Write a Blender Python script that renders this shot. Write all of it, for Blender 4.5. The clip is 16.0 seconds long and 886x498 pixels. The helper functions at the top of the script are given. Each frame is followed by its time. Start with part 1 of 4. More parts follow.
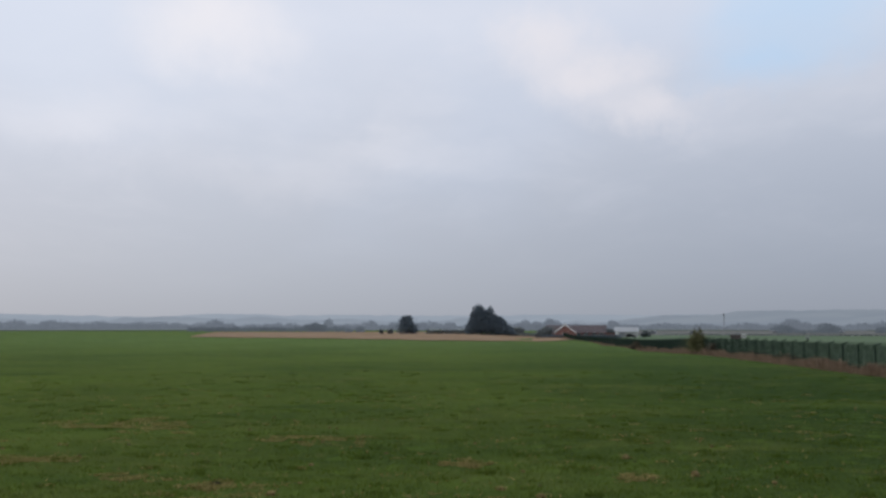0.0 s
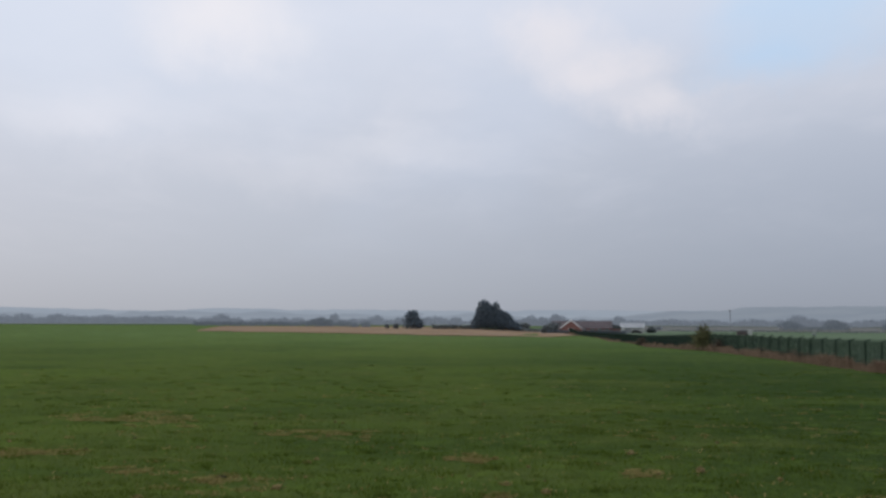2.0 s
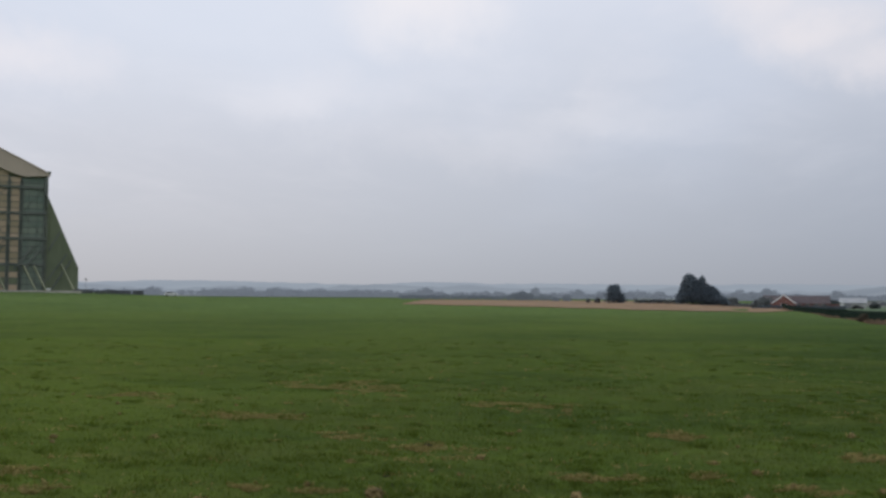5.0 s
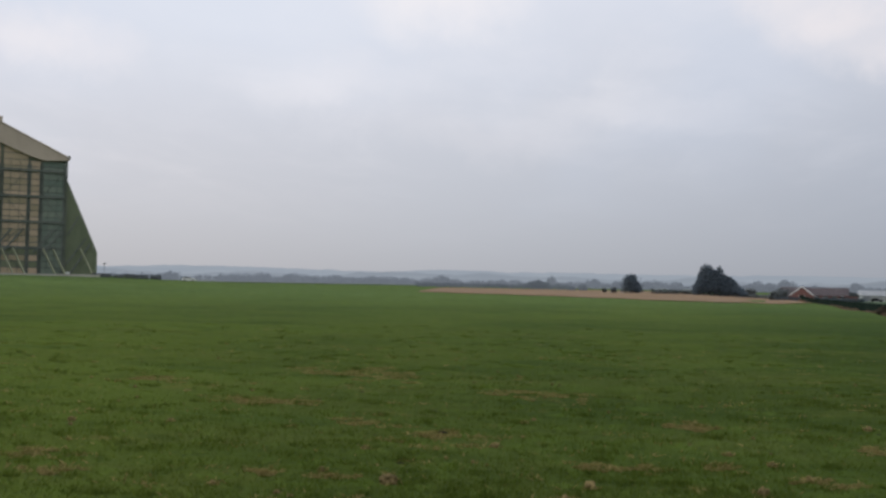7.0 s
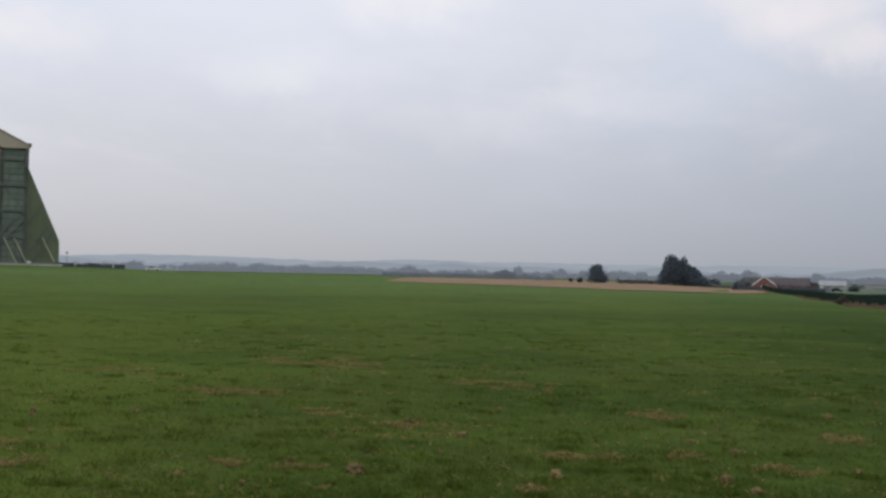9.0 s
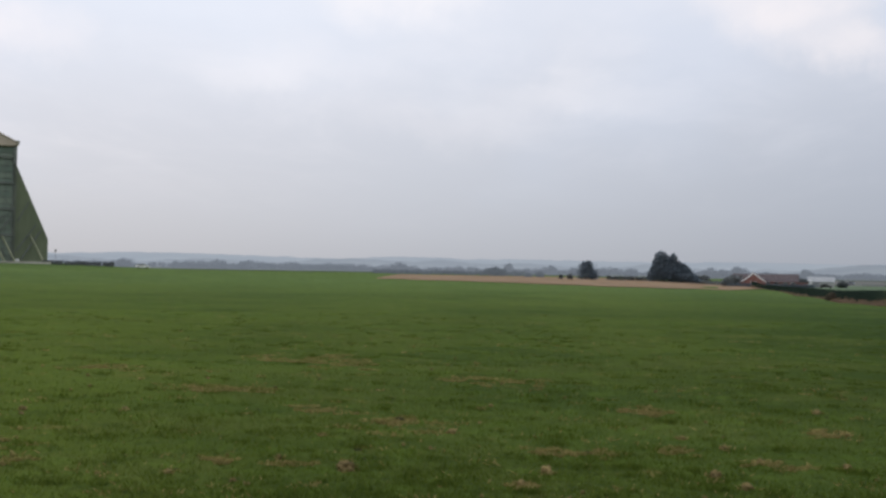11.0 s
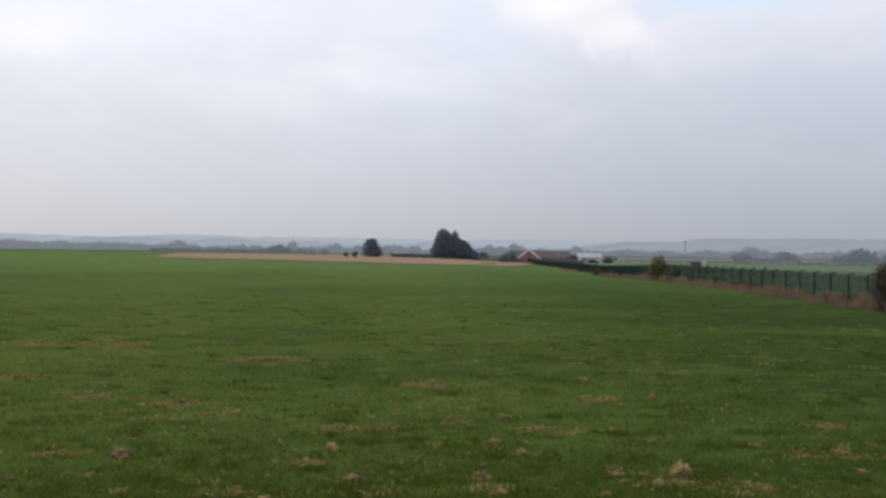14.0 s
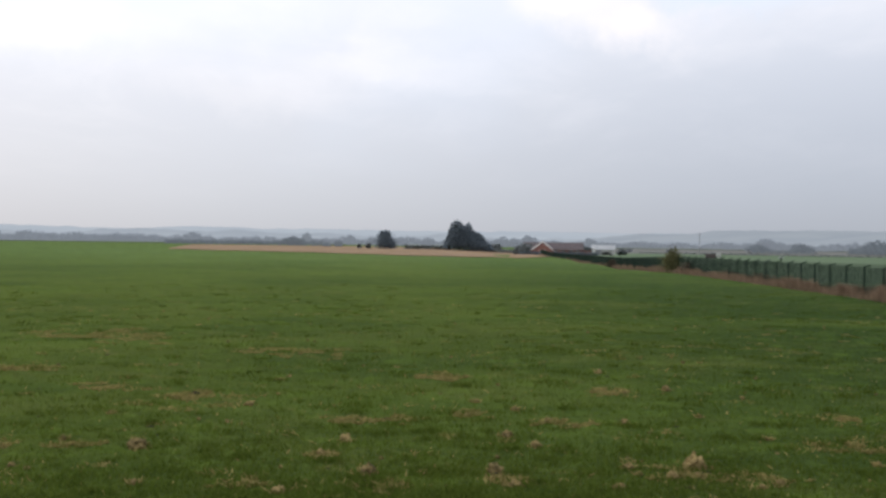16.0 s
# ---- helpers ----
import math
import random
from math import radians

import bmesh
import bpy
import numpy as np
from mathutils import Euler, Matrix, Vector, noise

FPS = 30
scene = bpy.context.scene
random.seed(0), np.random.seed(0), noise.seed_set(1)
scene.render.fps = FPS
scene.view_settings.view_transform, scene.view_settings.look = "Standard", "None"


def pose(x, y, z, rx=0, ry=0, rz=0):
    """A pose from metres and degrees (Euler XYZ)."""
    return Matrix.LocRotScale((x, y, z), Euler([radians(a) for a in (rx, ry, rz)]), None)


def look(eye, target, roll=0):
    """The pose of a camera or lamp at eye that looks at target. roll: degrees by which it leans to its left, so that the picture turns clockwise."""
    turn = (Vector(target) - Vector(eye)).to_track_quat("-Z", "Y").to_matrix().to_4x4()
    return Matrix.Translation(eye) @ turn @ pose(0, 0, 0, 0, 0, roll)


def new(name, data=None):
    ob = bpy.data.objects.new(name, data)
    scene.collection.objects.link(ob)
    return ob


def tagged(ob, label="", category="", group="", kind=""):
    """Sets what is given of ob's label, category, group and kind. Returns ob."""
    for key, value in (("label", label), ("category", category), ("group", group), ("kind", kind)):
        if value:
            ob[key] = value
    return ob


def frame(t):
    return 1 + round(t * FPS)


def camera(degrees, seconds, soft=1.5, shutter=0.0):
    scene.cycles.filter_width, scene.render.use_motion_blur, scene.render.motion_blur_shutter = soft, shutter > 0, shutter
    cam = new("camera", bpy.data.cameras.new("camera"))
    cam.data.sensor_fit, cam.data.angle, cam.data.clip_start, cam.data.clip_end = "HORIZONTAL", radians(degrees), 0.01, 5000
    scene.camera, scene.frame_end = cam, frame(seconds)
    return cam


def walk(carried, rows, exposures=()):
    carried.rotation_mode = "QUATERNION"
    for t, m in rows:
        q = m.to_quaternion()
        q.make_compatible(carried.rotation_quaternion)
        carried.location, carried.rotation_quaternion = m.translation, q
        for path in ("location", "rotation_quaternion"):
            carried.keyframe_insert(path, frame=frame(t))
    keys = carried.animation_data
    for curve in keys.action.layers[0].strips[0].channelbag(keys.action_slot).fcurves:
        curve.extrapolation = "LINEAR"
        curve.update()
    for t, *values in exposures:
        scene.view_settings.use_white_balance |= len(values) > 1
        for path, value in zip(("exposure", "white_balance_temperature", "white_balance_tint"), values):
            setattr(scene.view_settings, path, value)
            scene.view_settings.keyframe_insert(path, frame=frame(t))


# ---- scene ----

# ================= camera and walk =================
cam = camera(50.66, 16.0, soft=2.8, shutter=0.3)
EYE = 3.3


def turn(yaw, pitch, roll):
    return pose(0, 0, EYE, 90 + pitch, 0, yaw) @ pose(0, 0, 0, 0, 0, roll)


PATH = [(0.0, turn(-0.00, 4.78, 0.00)), (0.5, turn(0.15, 4.73, -0.02)), (1.0, turn(0.26, 4.62, 0.06)),
        (1.5, turn(0.22, 4.51, 0.13)), (2.0, turn(0.37, 4.48, 0.24)), (2.5, turn(0.44, 4.34, 0.21)),
        (3.0, turn(1.08, 3.99, 0.22)), (3.2, turn(1.82, 3.95, 0.14)), (3.5, turn(4.51, 4.09, 0.02)),
        (4.0, turn(7.44, 3.37, 0.07)), (4.2, turn(8.99, 3.13, 0.15)), (4.5, turn(10.73, 2.92, 0.28)),
        (4.7, turn(11.60, 2.91, 0.34)), (5.7, turn(13.70, 2.52, 0.72)), (6.8, turn(13.82, 2.13, 1.01)),
        (7.0, turn(13.59, 2.07, 1.07)), (7.5, turn(13.23, 2.09, 1.18)), (8.0, turn(12.40, 1.69, 1.20)),
        (8.2, turn(12.14, 1.58, 1.19)), (9.2, turn(11.50, 1.48, 1.12)), (10.3, turn(11.26, 1.45, 1.08)),
        (10.5, turn(11.19, 1.43, 1.07)), (11.0, turn(10.97, 1.31, 1.01)), (11.2, turn(10.12, 1.21, 1.17)),
        (11.5, turn(6.65, 0.88, 1.40)), (11.7, turn(4.51, 0.50, 1.32)), (12.0, turn(1.56, 0.36, 1.20)),
        (12.2, turn(-0.36, 0.37, 1.18)), (12.5, turn(-2.81, 0.34, 1.17)), (12.7, turn(-3.26, 0.38, 1.13)),
        (13.0, turn(-3.57, 0.58, 1.07)), (13.2, turn(-3.18, 0.42, 1.08)), (13.5, turn(-2.86, 0.18, 1.08)), (14.0, turn(-2.16, 0.14, 0.74)),
        (14.5, turn(-1.58, -0.05, 0.33)), (15.0, turn(-1.61, 0.06, 0.50)), (15.5, turn(-1.57, 0.00, 0.62)),
        (16.0, turn(-1.34, -0.37, 0.78))]
EXPOSURES = [(0.0, -0.04, 6450, 10), (2.5, -0.04, 6450, 10), (4.5, -0.03, 6500, 10), (7.0, 0.02, 6650, 10), (10.5, 0.12, 6650, 10), (11.5, 0.21, 6650, 10), (13.0, 0.26, 6700, 10), (14.5, 0.39, 6750, 10), (16.0, 0.48, 6800, 10)]
walk(cam, PATH, EXPOSURES)

# ================= world and sun =================
world = bpy.data.worlds.new("overcast_sky")
scene.world = world
world.use_nodes = True
wt = world.node_tree
wt.nodes.clear()


class Net:
    """Short hand for wiring shader nodes."""

    def __init__(self, tree):
        self.t = tree

    def add(self, kind, **props):
        n = self.t.nodes.new(kind)
        for k, v in props.items():
            setattr(n, k, v)
        return n

    def put(self, sock, value):
        if isinstance(value, bpy.types.NodeSocket):
            self.t.links.new(value, sock)
        else:
            sock.default_value = value

    def math(self, op, a, b=0.0, c=None, clamp=False):
        n = self.add("ShaderNodeMath", operation=op, use_clamp=clamp)
        self.put(n.inputs[0], a)
        self.put(n.inputs[1], b)
        if c is not None:
            self.put(n.inputs[2], c)
        return n.outputs[0]

    def vec(self, op, a, b):
        n = self.add("ShaderNodeVectorMath", operation=op)
        self.put(n.inputs[0], a)
        self.put(n.inputs[1], b)
        return n.outputs["Value"] if op in ("DISTANCE", "DOT_PRODUCT", "LENGTH") else n.outputs["Vector"]

    def mix(self, f, a, b, blend="MIX"):
        n = self.add("ShaderNodeMix", data_type="RGBA", blend_type=blend)
        self.put(n.inputs[0], f)
        self.put(n.inputs[6], a if isinstance(a, bpy.types.NodeSocket) else (*a, 1))
        self.put(n.inputs[7], b if isinstance(b, bpy.types.NodeSocket) else (*b, 1))
        return n.outputs[2]

    def noise(self, co, scale, detail=4.0, rough=0.55, warp=0.0):
        n = self.add("ShaderNodeTexNoise")
        self.put(n.inputs["Vector"], co)
        for k, v in (("Scale", scale), ("Detail", detail), ("Roughness", rough), ("Distortion", warp)):
            n.inputs[k].default_value = v
        return n.outputs["Fac"]

    def span(self, v, a, b, lo=0.0, hi=1.0, smooth=True):
        n = self.add("ShaderNodeMapRange", interpolation_type="SMOOTHSTEP" if smooth else "LINEAR")
        self.put(n.inputs["Value"], v)
        for i, x in zip((1, 2, 3, 4), (a, b, lo, hi)):
            n.inputs[i].default_value = x
        return n.outputs["Result"]

    def add_x(self, co):
        n = self.add("ShaderNodeSeparateXYZ")
        self.put(n.inputs[0], co)
        return n.outputs[0]

    def add_y(self, co):
        n = self.add("ShaderNodeSeparateXYZ")
        self.put(n.inputs[0], co)
        return n.outputs[1]

    def scaled(self, co, x, y, z):
        return self.vec("MULTIPLY", co, (x, y, z))


def heading(az, el):
    a, e = radians(az), radians(el)
    return (math.sin(a) * math.cos(e), math.cos(a) * math.cos(e), math.sin(e))


SUN_AZ, SUN_EL = -75.0, 38.0
n = Net(wt)
sky = n.add("ShaderNodeTexSky", sky_type="NISHITA", sun_disc=False, sun_elevation=radians(SUN_EL), sun_rotation=radians(SUN_AZ))
co = n.add("ShaderNodeTexCoord").outputs["Generated"]
height = n.add("ShaderNodeSeparateXYZ")
n.put(height.inputs[0], co)
up = height.outputs[2]
# the grey layer: dull and even at the horizon, brighter overhead
layer = n.mix(n.math("POWER", n.span(up, -0.01, 0.31, smooth=False), 0.82), (3.85, 4.05, 4.55), (7.3, 7.7, 8.75))
layer = n.mix(n.span(up, 0.30, 0.9), layer, (8.2, 8.4, 8.9))
# cloud deck seen in perspective: its texture closes up towards the horizon
deck = n.vec("MULTIPLY", co, (1.0, 1.0, 0.0))
deck_scale = n.math("DIVIDE", 1.0, n.math("ADD", n.math("MAXIMUM", up, 0.0), 0.16))
spread = n.add("ShaderNodeVectorMath", operation="SCALE")
n.put(spread.inputs[0], deck)
n.put(spread.inputs["Scale"], deck_scale)
rolls = n.noise(n.scaled(spread.outputs[0], 1.0, 0.75, 1.0), 1.7, 7.0, 0.58, 0.5)
wisps = n.noise(n.scaled(spread.outputs[0], 1.0, 0.7, 1.0), 5.5, 6.0, 0.6, 0.8)
# soft drifting cloud texture, drawn out sideways
flat = n.scaled(co, 1.0, 1.0, 2.6)
drift = n.noise(flat, 3.2, 5.0, 0.52, 0.4)
drift2 = n.noise(flat, 9.0, 4.0, 0.5, 0.6)
cover = n.math("ADD", n.math("MULTIPLY", drift, 0.30), n.math("MULTIPLY", drift2, 0.10))
cover = n.math("ADD", cover, n.math("ADD", n.math("MULTIPLY", rolls, 0.46), n.math("MULTIPLY", wisps, 0.14)))
height_fade = n.span(up, 0.02, 0.22)
bright = n.math("MULTIPLY", n.span(cover, 0.45, 0.66), n.math("MULTIPLY", height_fade, 0.30))
clouds = n.mix(bright, layer, (8.8, 8.7, 9.3))
dull = n.math("MULTIPLY", n.span(cover, 0.50, 0.36), n.math("MULTIPLY", height_fade, 0.05))
clouds = n.mix(dull, clouds, (4.9, 5.3, 6.2))
thin_veil = n.noise(n.scaled(spread.outputs[0], 1.0, 0.6, 1.0), 0.8, 3.0, 0.5, 0.3)
clouds = n.mix(n.math("MULTIPLY", n.span(thin_veil, 0.44, 0.62), n.math("MULTIPLY", height_fade, 0.22)), clouds, (6.3, 7.2, 8.9))
# the brighter cloud heaps and the thin blue gap
warped = n.add("ShaderNodeTexNoise")
n.put(warped.inputs["Vector"], co)
warped.inputs["Scale"].default_value = 6.0
warped.inputs["Detail"].default_value, warped.inputs["Roughness"].default_value = 6.0, 0.62
shift = n.vec("MULTIPLY", n.vec("SUBTRACT", warped.outputs["Color"], (0.5, 0.5, 0.5)), (0.17, 0.17, 0.13))
bent = n.vec("ADD", co, shift)


def heap(az, el, wide, tall, strength, colour, under):
    d = n.vec("DISTANCE", n.scaled(bent, 1.0, 1.0, wide / tall), tuple(a * b for a, b in zip(heading(az, el), (1, 1, wide / tall))))
    f = n.math("MULTIPLY", n.span(d, wide, 0.0), strength)
    return n.mix(f, under, colour)


WARM, WHITE, BLUE = (8.8, 8.5, 8.9), (9.0, 8.8, 9.2), (5.8, 7.5, 9.6)
clouds = heap(-24.0, 17.0, 0.40, 0.17, 0.45, (7.6, 8.15, 9.3), clouds)
clouds = heap(6.2, 17.2, 0.080, 0.050, 0.85, WARM, clouds)
clouds = heap(9.3, 14.8, 0.085, 0.050, 0.95, WARM, clouds)
clouds = heap(12.6, 12.4, 0.085, 0.034, 0.85, WARM, clouds)
clouds = heap(-13.7, 18.2, 0.12, 0.075, 0.9, WHITE, clouds)
clouds = heap(-11.0, 9.3, 0.15, 0.032, 0.16, WARM, clouds)
clouds = heap(-4.0, 11.0, 0.16, 0.035, 0.25, WHITE, clouds)
clouds = heap(-20.0, 12.0, 0.16, 0.05, 0.28, WHITE, clouds)
clouds = heap(-37.0, 13.5, 0.12, 0.045, 0.6, WARM, clouds)
clouds = heap(19.5, 14.8, 0.12, 0.050, 0.85, BLUE, clouds)
clouds = heap(22.0, 18.0, 0.17, 0.075, 0.8, BLUE, clouds)
east = n.math("MULTIPLY", n.span(height.outputs[0], -0.30, 0.48), n.span(up, 0.42, 0.04))
clouds = n.mix(n.math("MULTIPLY", east, 1.0), clouds, (0.72, 0.755, 0.80), "MULTIPLY")
west = n.math("MULTIPLY", n.span(height.outputs[0], -0.12, -0.62), n.span(up, 0.30, 0.05))
clouds = n.mix(west, clouds, (1.13, 1.09, 1.06), "MULTIPLY")
veil = n.mix(0.96, sky.outputs["Color"], clouds)
back = n.add("ShaderNodeBackground")
n.put(back.inputs["Color"], veil)
back.inputs["Strength"].default_value = 0.1
n.put(n.add("ShaderNodeOutputWorld").inputs["Surface"], back.outputs[0])

sun = new("sun", bpy.data.lights.new("sun", "SUN"))
sun.data.energy, sun.data.angle, sun.data.color = 0.7, radians(25), (1.0, 0.95, 0.88)
sx, sy, sz = heading(SUN_AZ, SUN_EL)
sun.matrix_world = look((sx * 50, sy * 50, sz * 50), (0, 0, 0))


# ================= materials =================
def material(name, build):
    m = bpy.data.materials.new(name)
    m.use_nodes = True
    m.node_tree.nodes.clear()
    net = Net(m.node_tree)
    b = net.add("ShaderNodeBsdfPrincipled")
    out = net.add("ShaderNodeOutputMaterial")
    m.node_tree.links.new(b.outputs[0], out.inputs[0])
    build(net, b)
    return m


def world_co(net):
    return net.add("ShaderNodeNewGeometry").outputs["Position"]


def see_through(net, b, colour, amount):
    """Thin leaves and blades let part of the light through."""
    out = [k for k in net.t.nodes if k.bl_idname == "ShaderNodeOutputMaterial"][0]
    t = net.add("ShaderNodeBsdfTranslucent")
    net.put(t.inputs["Color"], colour)
    m = net.add("ShaderNodeMixShader")
    m.inputs[0].default_value = amount
    net.put(m.inputs[1], b.outputs[0])
    net.put(m.inputs[2], t.outputs[0])
    net.put(out.inputs[0], m.outputs[0])


def surface(name, dark, light, scale, rough=0.85, bump=0.0, metal=0.0, fine=6.0, island=0.0, each=0.0, stretch=(1, 1, 1), thin=0.0, sheen=0.0):
    """Two-scale noise between two colours, with relief."""
    def build(net, b):
        co = net.scaled(world_co(net), *stretch)
        big, small = net.noise(co, scale, 4), net.noise(co, scale * fine, 3)
        f = net.math("ADD", net.math("MULTIPLY", big, 0.6), net.math("MULTIPLY", small, 0.4))
        f = net.span(f, 0.32, 0.68)
        if island:
            r = net.add("ShaderNodeNewGeometry").outputs["Random Per Island"]
            f = net.math("ADD", net.math("MULTIPLY", f, 1 - island), net.math("MULTIPLY", r, island))
        if each:
            r = net.add("ShaderNodeObjectInfo").outputs["Random"]
            f = net.math("ADD", net.math("MULTIPLY", f, 1 - each), net.math("MULTIPLY", r, each))
        net.put(b.inputs["Base Color"], net.mix(f, dark, light))
        b.inputs["Roughness"].default_value, b.inputs["Metallic"].default_value = rough, metal
        b.inputs["Specular IOR Level"].default_value = 0.25
        b.inputs["Sheen Weight"].default_value, b.inputs["Sheen Roughness"].default_value = sheen, 0.5
        b.inputs["Sheen Tint"].default_value = (0.70, 0.82, 1.0, 1)
        if thin:
            see_through(net, b, net.mix(f, dark, light), thin)
        if bump:
            k = net.add("ShaderNodeBump")
            k.inputs["Strength"].default_value, k.inputs["Distance"].default_value = 0.6, bump
            net.put(k.inputs["Height"], small)
            net.put(b.inputs["Normal"], k.outputs[0])
    return material(name, build)


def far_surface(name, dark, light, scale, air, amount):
    """Distance behind the place: its own colour, plus surface emission that imitates the haze before it."""
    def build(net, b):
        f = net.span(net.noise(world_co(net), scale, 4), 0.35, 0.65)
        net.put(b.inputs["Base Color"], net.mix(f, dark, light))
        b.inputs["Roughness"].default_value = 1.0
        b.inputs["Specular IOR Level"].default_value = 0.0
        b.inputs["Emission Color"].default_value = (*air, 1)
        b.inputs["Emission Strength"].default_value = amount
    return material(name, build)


def turf_colour(net, co):
    """Greens of the mown field: broad swathes, worn yellow patches, dark ones and fine grain; darker to the east, hazed
    to the north.
    """
    wide = net.noise(net.scaled(co, 1.0, 0.5, 0), 0.03, 5, 0.65)
    mid = net.noise(net.scaled(co, 0.45, 1.1, 0), 0.20, 6, 0.66, 0.6)
    near = net.noise(net.scaled(co, 0.85, 1.1, 0), 1.1, 6, 0.70, 0.4)
    fine = net.noise(net.scaled(co, 1, 1, 0), 7.0, 6, 0.78)
    dry = net.noise(net.scaled(co, 0.8, 1.0, 0), 0.5, 6, 0.72, 0.5)
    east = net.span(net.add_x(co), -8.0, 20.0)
    haze_north = net.span(net.add_y(co), 20.0, 240.0)
    c = net.mix(net.span(wide, 0.40, 0.60), (0.051, 0.073, 0.013), (0.083, 0.112, 0.018))
    swath = net.noise(net.scaled(co, 0.30, 1.0, 0), 0.07, 5, 0.62, 0.5)
    # base colour steadily darkened towards the fence side, x -8 to 20
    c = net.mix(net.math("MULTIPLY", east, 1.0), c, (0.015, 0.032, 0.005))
    # distance haze put into the turf colour: paler, bluer green far out
    c = net.mix(net.math("MULTIPLY", haze_north, 0.75), c, (0.132, 0.200, 0.074))
    c = net.mix(net.math("MULTIPLY", net.span(swath, 0.49, 0.62), 0.38), c, (0.092, 0.138, 0.024))
    c = net.mix(net.math("MULTIPLY", net.span(swath, 0.49, 0.36), 0.30), c, (0.032, 0.060, 0.012))
    c = net.mix(net.math("MULTIPLY", net.span(mid, 0.50, 0.62), 0.50), c, (0.082, 0.099, 0.023))
    c = net.mix(net.math("MULTIPLY", net.span(mid, 0.48, 0.36), 0.45), c, (0.026, 0.050, 0.010))
    c = net.mix(net.math("MULTIPLY", net.span(near, 0.47, 0.34), 0.42), c, (0.019, 0.039, 0.007))
    c = net.mix(net.math("MULTIPLY", net.span(near, 0.52, 0.64), 0.55), c, (0.084, 0.132, 0.019))
    c = net.mix(net.math("MULTIPLY", net.span(fine, 0.51, 0.60), 0.45), c, (0.085, 0.130, 0.024))
    c = net.mix(net.math("MULTIPLY", net.span(fine, 0.48, 0.39), 0.66), c, (0.013, 0.026, 0.003))
    c = net.mix(net.math("MULTIPLY", net.span(dry, 0.605, 0.70), net.span(fine, 0.40, 0.58, 0.15, 0.85)), c, (0.205, 0.158, 0.060))
    return c, near, fine


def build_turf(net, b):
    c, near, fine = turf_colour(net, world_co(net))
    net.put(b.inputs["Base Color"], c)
    b.inputs["Roughness"].default_value = 1.0
    b.inputs["Specular IOR Level"].default_value = 0.0
    b.inputs["Sheen Weight"].default_value = 0.07
    b.inputs["Sheen Roughness"].default_value = 0.22
    b.inputs["Sheen Tint"].default_value = (0.60, 0.75, 0.70, 1)
    k = net.add("ShaderNodeBump")
    k.inputs["Strength"].default_value, k.inputs["Distance"].default_value = 0.7, 0.10
    net.put(k.inputs["Height"], net.math("ADD", near, net.math("MULTIPLY", fine, 0.5)))
    net.put(b.inputs["Normal"], k.outputs[0])


def build_blade(net, b):
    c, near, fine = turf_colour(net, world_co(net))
    r = net.add("ShaderNodeNewGeometry").outputs["Random Per Island"]
    c = net.mix(0.50, c, net.mix(r, (0.070, 0.118, 0.016), (0.165, 0.215, 0.040)))
    net.put(b.inputs["Base Color"], c)
    b.inputs["Roughness"].default_value = 0.9
    b.inputs["Specular IOR Level"].default_value = 0.1
    see_through(net, b, c, 0.5)


TURF = material("turf", build_turf)
BLADE = material("grass_blade", build_blade)
STRAW = surface("dry_grass", (0.150, 0.125, 0.042), (0.390, 0.320, 0.130), 1.5, 0.9, island=0.6, thin=0.45)
RUSSET = surface("russet_grass", (0.140, 0.100, 0.068), (0.370, 0.265, 0.185), 0.9, 0.95, island=0.5, thin=0.45)
STUBBLE = surface("stubble", (0.165, 0.108, 0.058), (0.255, 0.170, 0.098), 0.05, 0.95, 0.05, stretch=(1, 0.35, 1))
EARTH = surface("dry_earth", (0.030, 0.023, 0.009), (0.320, 0.240, 0.100), 9.0, 0.95, 0.03, each=0.35)
# next two leaf colours are lifted towards blue-grey to hold distance haze
LEAF_DARK = surface("hazed_conifer_leaf", (0.105, 0.138, 0.168), (0.155, 0.195, 0.225), 0.3, 0.8, island=0.5, thin=0.45, sheen=0.3)
LEAF = surface("hazed_hedge_leaf", (0.105, 0.122, 0.122), (0.160, 0.178, 0.168), 0.3, 0.85, island=0.5, thin=0.45, sheen=0.7)
LEAF_GOLD = surface("autumn_leaf", (0.080, 0.090, 0.040), (0.200, 0.190, 0.090), 0.8, 0.85, island=0.5, thin=0.45)
LEAF_BRONZE = surface("bronze_leaf", (0.058, 0.054, 0.042), (0.145, 0.112, 0.080), 0.8, 0.85, island=0.5, thin=0.45)
BARK = surface("bark", (0.035, 0.028, 0.020), (0.090, 0.072, 0.052), 2.0, 0.95, 0.02, stretch=(4, 4, 0.6))
FENCE_GREEN = surface("fence_coating", (0.008, 0.020, 0.013), (0.017, 0.036, 0.024), 3.0, 0.85)
BRICK = surface("red_brick", (0.235, 0.120, 0.105), (0.330, 0.175, 0.150), 1.2, 0.9, 0.01)
SHED_WOOD = surface("weathered_red_boards", (0.085, 0.068, 0.068), (0.140, 0.112, 0.110), 1.0, 0.9, stretch=(3, 3, 0.4))
ROOF_TILE = surface("brown_roof_tile", (0.078, 0.066, 0.072), (0.125, 0.104, 0.110), 0.8, 0.9, 0.02)
WHITE_PAINT = surface("white_paint", (0.68, 0.68, 0.66), (0.82, 0.82, 0.80), 1.0, 0.6)
GREY_SHEET = surface("grey_roof_sheet", (0.20, 0.21, 0.22), (0.32, 0.33, 0.34), 0.4, 0.6)
CREAM_PAINT = surface("dull_cream_paint", (0.38, 0.38, 0.37), (0.48, 0.48, 0.46), 1.0, 0.7)
PALE_SHEET = surface("pale_roof_sheet", (0.27, 0.29, 0.31), (0.36, 0.38, 0.40), 0.4, 0.6)
